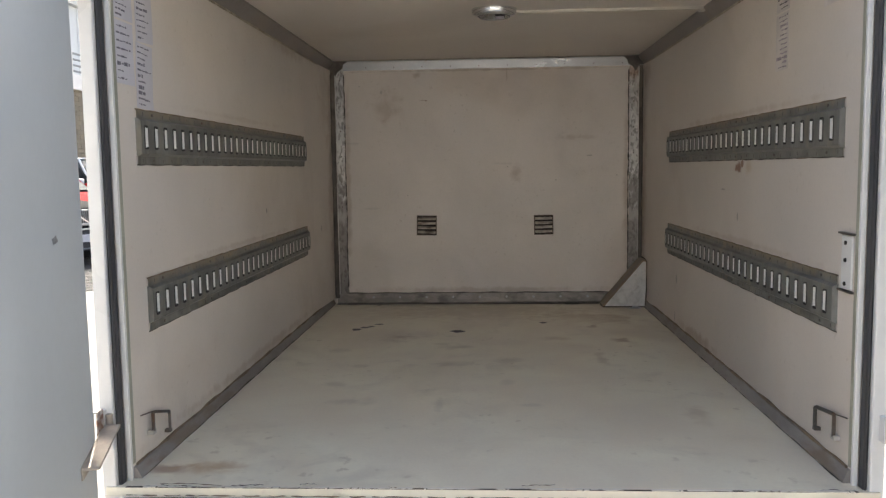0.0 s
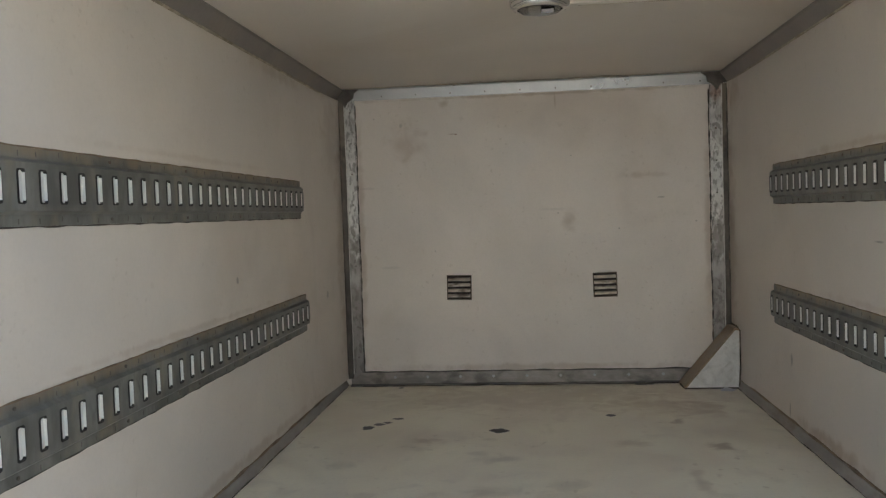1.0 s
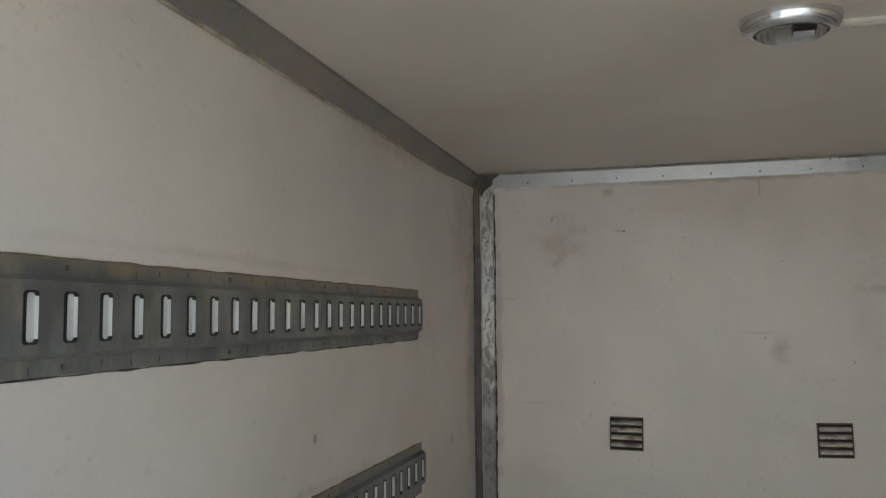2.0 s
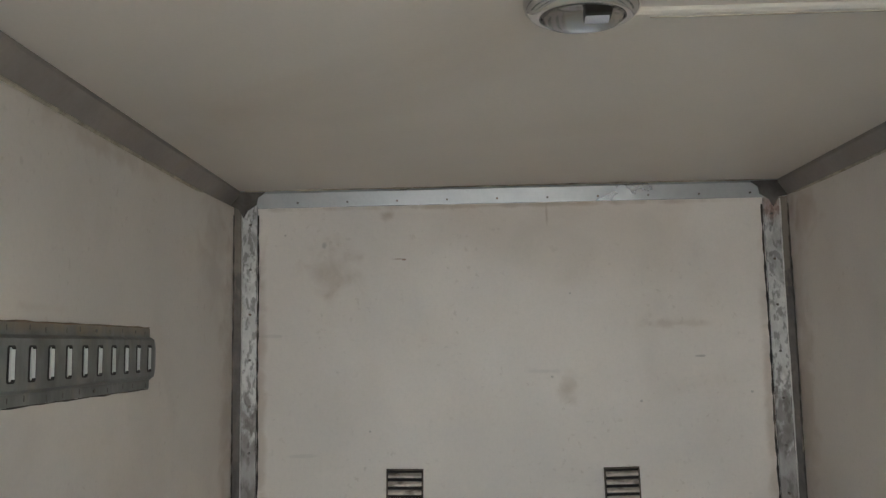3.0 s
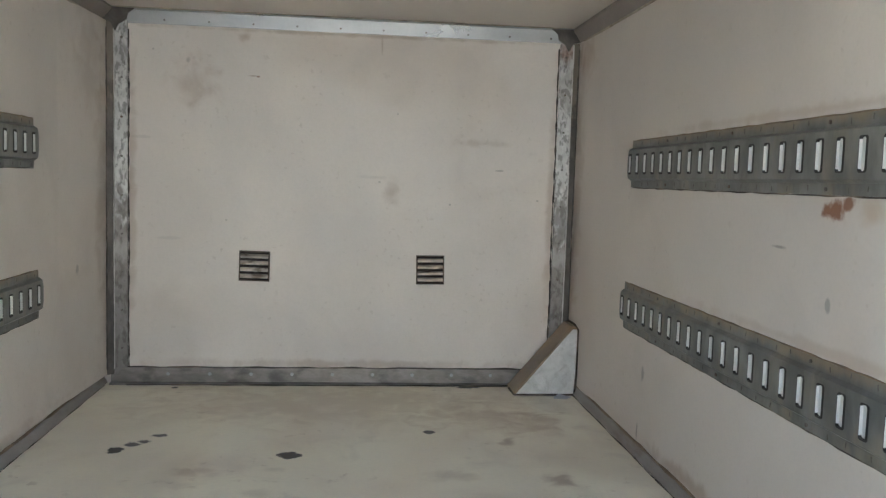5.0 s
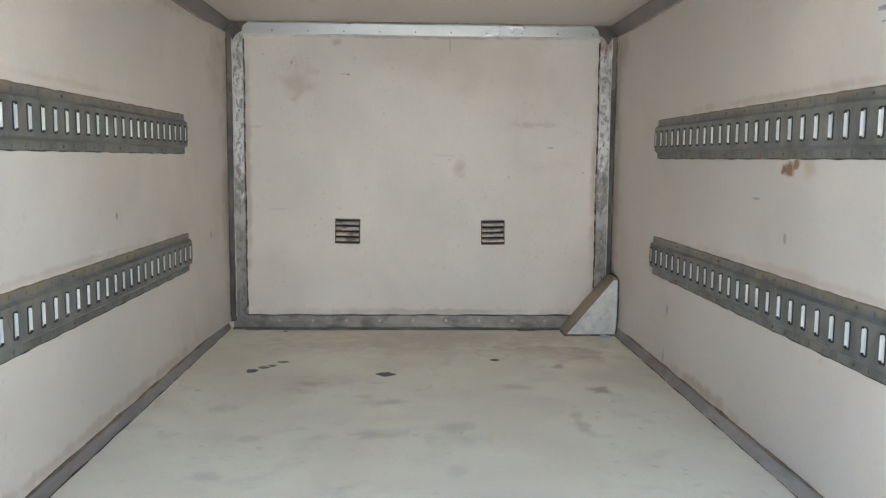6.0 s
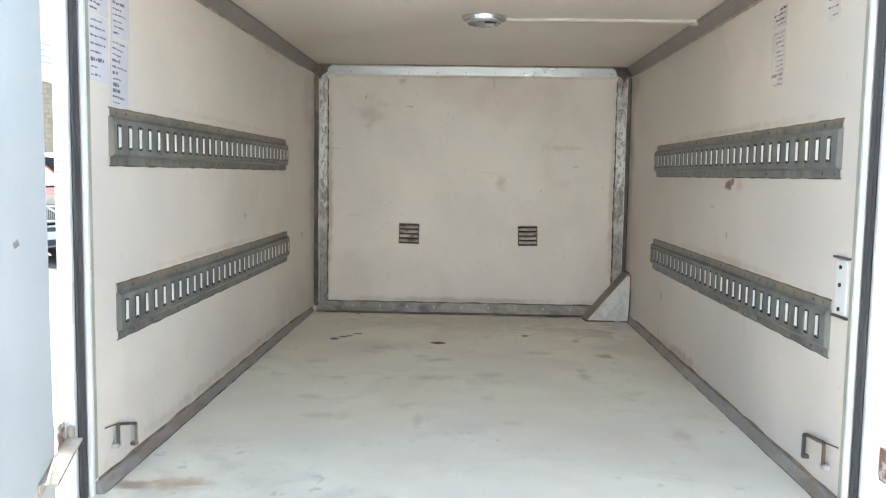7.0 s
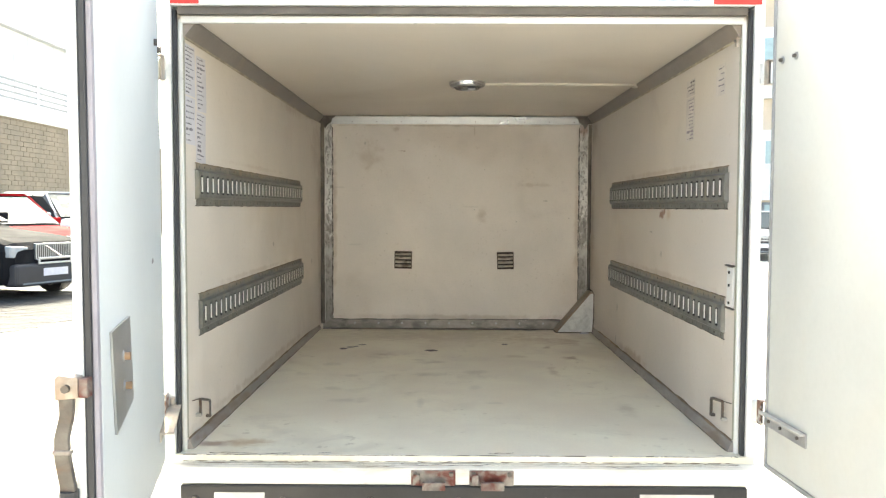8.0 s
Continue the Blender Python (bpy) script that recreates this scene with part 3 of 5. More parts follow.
# ---- logistic rails ----
def rail(label, out, first):
    """A horizontal slotted rail with its first slot at that distance from the near end; local x runs along it, y times out stands out of the wall, z across it."""
    pitch, count, w, h, depth = 0.0591, 30, 0.0180, 0.052, 0.013
    total = 1.768
    ob = thing("logistic_rail", label, "cargo rail", "slotted cargo rails")
    zs = [-0.0635, -0.0630, -0.0445, -0.0385, -h / 2, h / 2, 0.0385, 0.0445, 0.0630, 0.0635]
    ds = [0.0, 0.0028, 0.0032, depth, depth, depth, depth, 0.0032, 0.0028, 0.0]
    xs = [0.0, 0.004]
    holes = []
    for i in range(count):
        c = first + pitch * i
        xs += [c - w / 2, c + w / 2]
        holes.append(len(xs) - 2)
    xs += [total - 0.004, total]
    bm = bmesh.new()
    grid = [[bm.verts.new((x, out * d, z)) for z, d in zip(zs, ds)] for x in xs]
    for i in range(len(xs) - 1):
        for j in range(len(zs) - 1):
            if i in holes and j == 4:
                continue
            bm.faces.new((grid[i][j], grid[i + 1][j], grid[i + 1][j + 1], grid[i][j + 1]))
    # closed pressed end at x = 0, open tongue at the other end
    for j in range(1, len(zs) - 2):
        v0, v1 = grid[0][j], grid[0][j + 1]
        if max(abs(v0.co.y), abs(v1.co.y)) > 0.004:
            bm.faces.new((v0, v1, bm.verts.new((0, 0, v1.co.z)), bm.verts.new((0, 0, v0.co.z))))
    tip = [bm.verts.new((total + dx, out * d, z)) for dx, d, z in ((0.003, 0.004, -0.0445), (0.012, 0.010, -0.034), (0.014, 0.011, -0.02), (0.014, 0.011, 0.02), (0.012, 0.010, 0.034), (0.003, 0.004, 0.0445))]
    end = [grid[-1][2], grid[-1][3], grid[-1][4], grid[-1][5], grid[-1][6], grid[-1][7]]
    for k in range(5):
        bm.faces.new((end[k], tip[k], tip[k + 1], end[k + 1]))
    foot = [bm.verts.new((v.co.x + 0.001, 0.0, v.co.z)) for v in tip]
    for k in range(5):
        bm.faces.new((tip[k], foot[k], foot[k + 1], tip[k + 1]))
    bmesh.ops.recalc_face_normals(bm, faces=bm.faces)
    part("rail_body", bm, m_rail, ob)
    # one pressed slot: bright pocket and a black rim painting its shaded gap
    pocket = bmesh.new()
    top = [pocket.verts.new((x, out * depth, z)) for x, z in ((-w / 2, -h / 2), (w / 2, -h / 2), (w / 2, h / 2), (-w / 2, h / 2))]
    low = [pocket.verts.new((v.co.x, out * 0.0075, v.co.z)) for v in top]
    for k in range(4):
        pocket.faces.new((top[k], top[(k + 1) % 4], low[(k + 1) % 4], low[k]))
    pocket.faces.new(low)
    bmesh.ops.recalc_face_normals(pocket, faces=pocket.faces)
    bmesh.ops.reverse_faces(pocket, faces=pocket.faces)
    pocket = as_mesh("slot", pocket, m_slot)
    rim = bmesh.new()
    front, back_side = out * (depth + 0.0006), out * (depth - 0.0050)

    def rounded(x0, x1, z, r):
        ring = []
        for cx, cz, a0 in ((x1 - r, z - r, 0), (x0 + r, z - r, 90), (x0 + r, r - z, 180), (x1 - r, r - z, 270)):
            ring += [(cx + r * math.cos(radians(a0 + 30 * k)), cz + r * math.sin(radians(a0 + 30 * k))) for k in range(4)]
        return ring
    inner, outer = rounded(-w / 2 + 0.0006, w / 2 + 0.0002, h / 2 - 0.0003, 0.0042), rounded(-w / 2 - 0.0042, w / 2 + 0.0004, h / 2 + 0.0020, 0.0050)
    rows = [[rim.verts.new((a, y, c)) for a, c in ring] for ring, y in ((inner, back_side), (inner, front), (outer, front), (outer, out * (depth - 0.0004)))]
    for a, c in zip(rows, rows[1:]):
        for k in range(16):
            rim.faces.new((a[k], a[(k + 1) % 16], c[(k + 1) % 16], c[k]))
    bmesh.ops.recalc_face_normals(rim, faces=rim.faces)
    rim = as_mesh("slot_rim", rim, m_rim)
    for i in range(count):
        p = new("slot", pocket)
        p.parent, p.location = ob, (first + pitch * i, 0, 0)
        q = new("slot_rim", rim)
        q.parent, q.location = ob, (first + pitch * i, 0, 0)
    part("edge_grime", tube([(total * k / 60, out * 0.0014, 0.0642 + 0.0005 * math.sin(k * 2.1)) for k in range(61)], 0.0017, 6, 0.5), m_rustline, ob, "brown grimy bead along the top edge")
    part("lower_bead", tube([(total * k / 60, out * 0.001, -0.0642 - 0.0006 * math.sin(k * 1.7)) for k in range(61)], 0.0014, 6, 0.8), m_joint, ob, "dark sealant along the lower edge")
    head = as_mesh("rivet", round_bar(0.0036, 0.0022, (0, 0, 0), "y", 8), m_iron)
    stamp = as_mesh("stamp_mark", block(-0.0011, 0.0011, -0.0006, 0.0006, -0.0045, 0.0045, 0.0004, 1), m_strap_dark)
    for i in range(30):
        for z in (-0.054, 0.054):
            if i % 6 == 1:
                r = new("rivet", head)
                r.parent, r.location = ob, (0.03 + pitch * i, out * 0.0038, z)
            else:
                r = new("stamp_mark", stamp)
                r.parent, r.location = ob, (0.032 + pitch * i + 0.006 * math.sin(i * 2.7 + z * 40), out * 0.0032, z + 0.002 * math.sin(i * 1.9))
                r.rotation_euler = (0, 0.15 * math.sin(i * 3.3), 0)
    return ob


QUARTER = Matrix.Rotation(radians(90), 4, "Z")
left_rail = rail("long grey slotted steel cargo rail on the side wall", -1, 0.030)
left_rail.matrix_basis = Matrix.Translation((LEFT, 0.205, 0.7765)) @ QUARTER
copy_thing(left_rail, Matrix.Translation((LEFT, 0.228, 0.3800)) @ QUARTER)
right_rail = rail("long grey slotted steel cargo rail on the side wall", 1, 0.042)
right_rail.matrix_basis = Matrix.Translation((RIGHT, 0.190, 0.7725)) @ QUARTER
copy_thing(right_rail, Matrix.Translation((RIGHT, 0.200, 0.3795)) @ QUARTER)


# ---- vents on the bulkhead ----
def vent(x0, x1, z0, z1, tilt):
    ob = thing("vent", "small square dark-framed louvred vent in the bulkhead", "vent", "bulkhead vents", at=((x0 + x1) / 2, BACK, (z0 + z1) / 2))
    ob.rotation_euler = (0, radians(tilt), 0)
    w, h = (x1 - x0) / 2, (z1 - z0) / 2
    part("backing", block(-w, w, -0.002, 0.0, -h, h), m_dark, ob)
    fr = bmesh.new()
    for a in ((-w, w, h - 0.004, h), (-w, w, -h, -h + 0.004), (-w, -w + 0.004, -h + 0.006, h - 0.006), (w - 0.004, w, -h + 0.006, h - 0.006)):
        solid(fr, a[0], a[1], -0.007, -0.002, a[2], a[3], 0.001, 1)
    part("frame", fr, m_vent, ob)
    for k in range(4):
        z = -h + 0.019 + k * (2 * h - 0.034) / 3
        slat = prism([(-0.002, z - 0.003), (-0.009, z - 0.009), (-0.013, z - 0.007), (-0.012, z - 0.002), (-0.006, z + 0.0045), (-0.003, z + 0.005)], "x", -w + 0.005, w - 0.005, 0.001)
        part("slat", slat, m_slat, ob)
    return ob


vent(-0.350, -0.248, 0.353, 0.455, 1.0)
vent(0.249, 0.346, 0.352, 0.452, -1.0)

# ---- filler wedge in the back corner ----
wedge = thing("corner_wedge", "white foam corner wedge with brown tape on its slope", "wedge block")
prof = [(0.584, 0.0), (0.788, 0.0), (0.788, 0.222), (0.774, 0.226)]
part("block", prism(prof, "y", 2.415, BACK - 0.018, 0.002), m_foam, wedge)
part("tape", prism([(0.576, 0.001), (0.588, 0.001), (0.778, 0.225), (0.788, 0.225), (0.788, 0.231), (0.772, 0.232)], "y", 2.418, BACK - 0.020, 0.001), m_tape, wedge, "brown tape strip over the slope")
mesh_thing("sealant_joint", tube([(0.578, 2.50, 0.002), (0.580, 2.412, 0.002), (0.68, 2.411, 0.002), (0.785, 2.412, 0.003), (0.792, 2.413, 0.1), (0.792, 2.413, 0.224), (0.792, 2.46, 0.234), (0.786, 2.53, 0.237)], 0.0042, 6), m_joint, "dark dirty bead sealing the wedge to wall and floor", "sealant", kind="structure")

scrap = bmesh.new()
pts = [(0.705, 2.370, 0.002), (0.745, 2.355, 0.004), (0.765, 2.368, 0.008), (0.760, 2.385, 0.004), (0.728, 2.392, 0.012), (0.708, 2.382, 0.003)]
ring = [scrap.verts.new(p) for p in pts]
low = [scrap.verts.new((p[0], p[1], p[2] - 0.0015)) for p in pts]
scrap.faces.new(ring), scrap.faces.new(list(reversed(low)))
for k in range(6):
    scrap.faces.new((ring[k], low[k], low[(k + 1) % 6], ring[(k + 1) % 6]))
mesh_thing("paper_scrap", scrap, m_paper, "crumpled white paper scrap lying on the floor by the wedge", "scrap")
stop = thing("trim_clip", "small brown rusted clip at the end of the ceiling trim", "clip", at=(RIGHT - 0.010, 0.116, 1.186))
part("plate", block(-0.003, 0.003, -0.006, 0.006, -0.014, 0.014, 0.001), m_strap, stop)
part("buffer", round_bar(0.004, 0.008, (-0.005, 0.0, 0.002), "x", 10), m_iron, stop)

# ---- ceiling lamp and its conduit ----
def dome_lamp(at):
    ob = thing("ceiling_lamp", "oval chrome dome lamp with clear glass, switched off", "lamp", at=at)
    sx, sy = 0.078, 0.062
    bm = bmesh.new()
    rings = [(1.0, 0.0), (1.0, -0.006), (0.96, -0.016), (0.86, -0.024), (0.74, -0.026), (0.70, -0.022)]
    seg = 40
    loops = [[bm.verts.new((sx * r * math.cos(k * math.tau / seg), sy * r * math.sin(k * math.tau / seg), z)) for k in range(seg)] for r, z in rings]
    for a, c in zip(loops, loops[1:]):
        for k in range(seg):
            bm.faces.new((a[k], a[(k + 1) % seg], c[(k + 1) % seg], c[k]))
    bmesh.ops.recalc_face_normals(bm, faces=bm.faces)
    part("rim", bm, m_chrome, ob, "chrome oval rim", True)
    bm = bmesh.new()
    loops = [[bm.verts.new((sx * r * math.cos(k * math.tau / seg), sy * r * math.sin(k * math.tau / seg), z)) for k in range(seg)] for r, z in ((0.70, -0.022), (0.5, -0.010), (0.2, -0.005))]
    for a, c in zip(loops, loops[1:]):
        for k in range(seg):
            bm.faces.new((a[k], a[(k + 1) % seg], c[(k + 1) % seg], c[k]))
    bm.faces.new(loops[-1])
    bmesh.ops.recalc_face_normals(bm, faces=bm.faces)
    part("reflector", bm, m_chrome, ob, "dented chrome reflector", True)
    part("bulb_holder", block(0.002, 0.036, -0.012, 0.012, -0.022, -0.006, 0.002), m_dark, ob)
    part("bulb", round_bar(0.0065, 0.03, (0.018, 0.0, -0.024), "x", 12), m_paper, ob, "small frosted bulb", True)
    bm = bmesh.new()
    loops = [[bm.verts.new((sx * r * math.cos(k * math.tau / seg), sy * r * math.sin(k * math.tau / seg), z)) for k in range(seg)] for r, z in ((0.74, -0.025), (0.6, -0.033), (0.3, -0.037))]
    for a, c in zip(loops, loops[1:]):
        for k in range(seg):
            bm.faces.new((a[k], a[(k + 1) % seg], c[(k + 1) % seg], c[k]))
    bm.faces.new(loops[-1])
    bmesh.ops.recalc_face_normals(bm, faces=bm.faces)
    pane = part("lens", bm, m_glass, ob, "clear thin glass cover", True)
    pane.visible_shadow = False
    return ob


m_glass = bpy.data.materials.new("clear glass")
m_glass.use_nodes = True
_g = m_glass.node_tree.nodes["Principled BSDF"]
_g.inputs["Transmission Weight"].default_value, _g.inputs["Roughness"].default_value, _g.inputs["IOR"].default_value = 1.0, 0.03, 1.1
dome_lamp((0.042, 1.265, TOP))
conduit = mesh_thing("conduit", prism([(1.295, TOP), (1.325, TOP), (1.325, TOP - 0.006), (1.320, TOP - 0.009), (1.300, TOP - 0.009), (1.295, TOP - 0.006)], "x", 0.112, RIGHT - 0.032, 0.001), m_ivory,
                     "ivory plastic cable duct from lamp to wall", "cable duct", kind="structure")
part("groove", block(0.14, RIGHT - 0.04, 1.3085, 1.3115, TOP - 0.0102, TOP - 0.008), m_caulk, conduit)
part("end_clip", block(RIGHT - 0.046, RIGHT - 0.020, 1.293, 1.327, TOP - 0.016, TOP - 0.0095, 0.002), m_ivory, conduit)


# ---- paper labels on the side walls ----
def label_sheet(name, x, s, y0, y1, z0, z1, rows, mat, ink, seed, text, lean=0.0):
    rnd = random.Random(seed)
    ob = thing(name, text, "label", "paper labels on the walls", at=(x + s * 0.0008, (y0 + y1) / 2, (z0 + z1) / 2))
    ob.rotation_euler = (radians(lean), 0, 0)
    w, h = (y1 - y0) / 2, (z1 - z0) / 2
    bm = bmesh.new()
    n = 8
    edge = []
    for k in range(n):
        edge.append((-w + rnd.uniform(-0.002, 0.002), -h + 2 * h * k / (n - 1)))
    for k in range(n):
        edge.append((w + rnd.uniform(-0.002, 0.002), h - 2 * h * k / (n - 1)))
    front = [bm.verts.new((s * 0.0008, u, v)) for u, v in edge]
    rear = [bm.verts.new((0, u, v)) for u, v in edge]
    bm.faces.new(front)
    for k in range(len(edge)):
        bm.faces.new((front[k], front[(k + 1) % len(edge)], rear[(k + 1) % len(edge)], rear[k]))
    bmesh.ops.recalc_face_normals(bm, faces=bm.faces)
    part("sheet", bm, mat, ob)
    for i in range(rows):
        z = h - (i + 0.7) * 2 * h / (rows + 0.4)
        a = -w + 0.006 + rnd.uniform(0, 0.004)
        bold = rnd.random() < 0.25
        c = a + (2 * w - 0.014) * rnd.uniform(0.35, 1.0)
        t = 0.0034 if bold else 0.0017
        while a < c - 0.004:
            e = min(c, a + rnd.uniform(0.005, 0.022))
            up = rnd.uniform(-0.0008, 0.0008)
            k = t * rnd.uniform(0.6, 1.3)
            part("text_bar", block(min(s * 0.0009, s * 0.0013), max(s * 0.0009, s * 0.0013), a, e, z + up - k, z + up + k), ink, ob)
            a = e + rnd.uniform(0.0015, 0.006)
    return ob


sheet_text = "white printed paper label stuck on the side wall"
label_sheet("paper_label", LEFT, 1, 0.116, 0.212, 1.035, 1.180, 12, m_paper, m_ink, 1, sheet_text)
label_sheet("paper_label", LEFT, 1, 0.116, 0.210, 0.892, 1.030, 8, m_paper, m_ink, 2, sheet_text)
label_sheet("paper_label", LEFT, 1, 0.228, 0.325, 1.000, 1.165, 12, m_paper, m_ink, 3, sheet_text, 2)
label_sheet("paper_label", LEFT, 1, 0.222, 0.316, 0.843, 0.995, 11, m_paper, m_ink, 4, sheet_text + ", torn", -2)
label_sheet("paper_label", RIGHT, -1, 0.548, 0.645, 1.095, 1.150, 4, m_paper_faded, m_ink_dark, 5, "faded label with dark smudged print")
label_sheet("paper_label", RIGHT, -1, 0.552, 0.645, 0.942, 1.090, 12, m_paper_faded, m_ink_faded, 6, "faded label with violet handwriting bars")
label_sheet("paper_label", RIGHT, -1, 0.240, 0.325, 1.055, 1.150, 5, m_paper_faded, m_ink, 7, "small faded torn label on the side wall")


# ---- tie-down staples and the strike plate ----
def staple(x, s, y0, y1, z, dip, leg):
    ob = thing("tie_down_staple", "bent dark steel rod staple on the side wall near the door", "staple", "tie-down staples", at=(x, y0, z))
    out, w = s * 0.012, y1 - y0
    part("rod", tube(rounded_path([(out, 0, -leg), (out, 0, 0), (out, w, -dip), (out, w, -leg - dip)], 0.008), 0.0046, 4), m_iron, ob)
    part("wire", tube([(out, 0.0, 0.001), (s * 0.002, -0.045, 0.004)], 0.0016, 6), m_iron, ob)
    part("foot", block(min(0, s * 0.015), max(0, s * 0.015), -0.010, 0.012, -leg - 0.006, 0.004 - leg, 0.001), m_plate, ob, "small pale foot plate")
    part("foot", block(min(0, s * 0.015), max(0, s * 0.015), w - 0.007, w + 0.007, -leg - 0.005 - dip, 0.003 - leg - dip, 0.001), m_iron, ob)
    return ob


staple(LEFT, 1, 0.198, 0.298, 0.128, 0.028, 0.048)
staple(RIGHT, -1, 0.171, 0.278, 0.134, 0.013, 0.052)
plate = thing("strike_plate", "white painted steel strike plate with screws beside the door seal", "plate")
part("plate", block(RIGHT - 0.006, RIGHT, 0.124, 0.176, 0.420, 0.538, 0.002), m_white, plate)
for z in (0.432, 0.484, 0.522):
    part("screw", round_bar(0.0045, 0.004, (RIGHT - 0.007, 0.152, z), "x", 10), m_dark, plate)
for z in (0.414, 0.540):
    part("edge", block(RIGHT - 0.009, RIGHT, 0.116, 0.188, z, z + 0.004), m_iron, plate)

# ---- rear frame: lip, seal, jambs, header, sill ----
OUT_L, OUT_R, FACE = -0.846, 0.846, 0.055
for name, x, s in (("left", LEFT, 1), ("right", RIGHT, -1)):
    mesh_thing("lip", block(min(x - s * 0.009, x + s * 0.003), max(x - s * 0.009, x + s * 0.003), REAR - 0.010, REAR, -0.012, TOP - 0.0, 0.002), m_white, "white edge lip of the door opening", "trim", kind="structure")
    o = OUT_L if s == 1 else OUT_R
    mesh_thing("edge_strip", block(min(x, x + s * 0.003), max(x, x + s * 0.003), REAR + 0.001, REAR + 0.014, 0.035, TOP - 0.048, 0.001), m_olive, "olive grey sealing strip beside the door lip", "trim", kind="structure")
    seal = prism([(x - s * 0.0092, REAR - 0.012), (x - s * 0.018, REAR - 0.012), (x - s * 0.018, FACE + 0.012), (x - s * 0.013, FACE + 0.008), (x - s * 0.0092, FACE + 0.014)], "z", -0.03, TOP + 0.022, 0.001)
    mesh_thing("door_seal", seal, m_rubber, "black rubber seal round the door opening", "seal", kind="structure")
    mesh_thing("jamb", block(min(x - s * 0.0185, o), max(x - s * 0.0185, o), FACE, BACK + T, -0.035, TOP + 0.09, 0.003), m_white, "white outer jamb and skin of the cargo box", "frame", kind="structure")
mesh_thing("lip", block(LEFT, RIGHT, REAR - 0.012, REAR, TOP - 0.012, TOP + 0.008, 0.002), m_white, "white edge lip over the door opening", "trim", kind="structure")
mesh_thing("door_seal", block(LEFT - 0.004, RIGHT + 0.004, FACE + 0.012, REAR - 0.013, TOP + 0.008, TOP + 0.030, 0.003), m_seal_top, "black rubber seal over the door opening", "seal", kind="structure")
header = mesh_thing("header", block(OUT_L, OUT_R, FACE - 0.012, BACK + T, TOP + 0.0905, TOP + 0.15, 0.003), m_white, "white roof edge of the cargo box", "frame", kind="structure")
mesh_thing("header", block(LEFT - 0.018, RIGHT + 0.018, FACE, FACE + 0.05, TOP + 0.0305, TOP + 0.0895, 0.003), m_white, "white header beam over the doors", "frame", kind="structure")
for x0, x1 in ((-0.815, -0.735), (0.700, 0.834)):
    mesh_thing("reflector", block(x0, x1, FACE - 0.003, FACE - 0.0005, TOP + 0.034, TOP + 0.085, 0.001), m_red, "strip of red reflective tape on the header", "reflector", "red reflectors on the header")

for x0, n in ((-0.655, 4), (0.545, 4)):
    for k in range(n):
        mesh_thing("lettering", block(x0 + 0.032 * k, x0 + 0.032 * k + 0.022, FACE - 0.0022, FACE - 0.0005, TOP + 0.045, TOP + 0.08), m_blue, "blue lettering bar on the white header", "lettering", "blue lettering on the header")

# sill, keepers and bumper
sill = mesh_thing("sill", prism([(0.0, -0.0665), (0.0, -0.03), (0.006, -0.022), (0.05, -0.018), (0.05, -0.0665)], "x", OUT_L, OUT_R, 0.001), m_sill, "white painted rear sill with cracked flaking paint", "sill", kind="structure")
def flaked_row(y0, y1, z0, z1, cover, seed, lift, grime):
    """A dark grimy strip along the sill with irregular chips of paint left on it."""
    rnd = random.Random(seed)
    part("grime_strip", prism([(y0, z0), (y0, z0 + lift), (y1, z1 + lift), (y1, z1)], "x", LEFT + 0.004, RIGHT - 0.004), grime, sill, "dark grime in the cracked paint")
    chips = bmesh.new()
    x = LEFT + 0.004
    while x < RIGHT - 0.02:
        run = min(rnd.choice((0.006, 0.010, 0.018, 0.03, 0.06)) * rnd.uniform(0.6, 1.3), RIGHT - 0.005 - x)
        if rnd.random() < cover:
            n = max(2, int(run / 0.006))
            a, c = [], []
            full = rnd.random() < 0.45
            for k in range(n + 1):
                u = x + run * k / n
                e0 = -0.25 if full else rnd.uniform(-0.1, 0.45)
                e1 = 1.2 if full or rnd.random() < 0.4 else rnd.uniform(0.55, 1.1)
                for e, row in ((e0, a), (e1, c)):
                    e += rnd.uniform(-0.12, 0.12)
                    y = y0 + (y1 - y0) * e
                    row.append((u, y, z0 + (z1 - z0) * e + lift + 0.0005))
            va = [chips.verts.new(p) for p in a]
            vc = [chips.verts.new(p) for p in c]
            for k in range(n):
                chips.faces.new((va[k], va[k + 1], vc[k + 1], vc[k]))
        x += run + rnd.uniform(0.0, 0.004)
    ret = bmesh.ops.extrude_face_region(chips, geom=chips.faces[:])
    bmesh.ops.translate(chips, verts=[v for v in ret["geom"] if isinstance(v, bmesh.types.BMVert)], vec=(0, 0, 0.0008))
    bmesh.ops.recalc_face_normals(chips, faces=chips.faces)
    part("paint_chips", chips, m_sill, sill, "flaking white paint chips")


flaked_row(0.0500, 0.0575, 0.0000, 0.0000, 0.68, 11, 0.0006, m_joint)
flaked_row(0.0400, 0.0422, -0.0188, -0.0187, 0.80, 12, 0.0006, m_rustline)
flaked_row(0.0270, 0.0288, -0.0200, -0.0199, 0.86, 13, 0.0006, m_rustline)
mesh_thing("sill_joint", tube([(-0.792 + 0.0159 * i, 0.0495 + 0.0022 * math.sin(i * 1.7) + 0.0012 * math.sin(i * 4.1), -0.0168 + 0.0005 * math.sin(i * 2.9)) for i in range(100)], 0.0010, 6, 1.0), m_rustline, "dark cracked joint along the floor edge", "sealant", kind="structure")

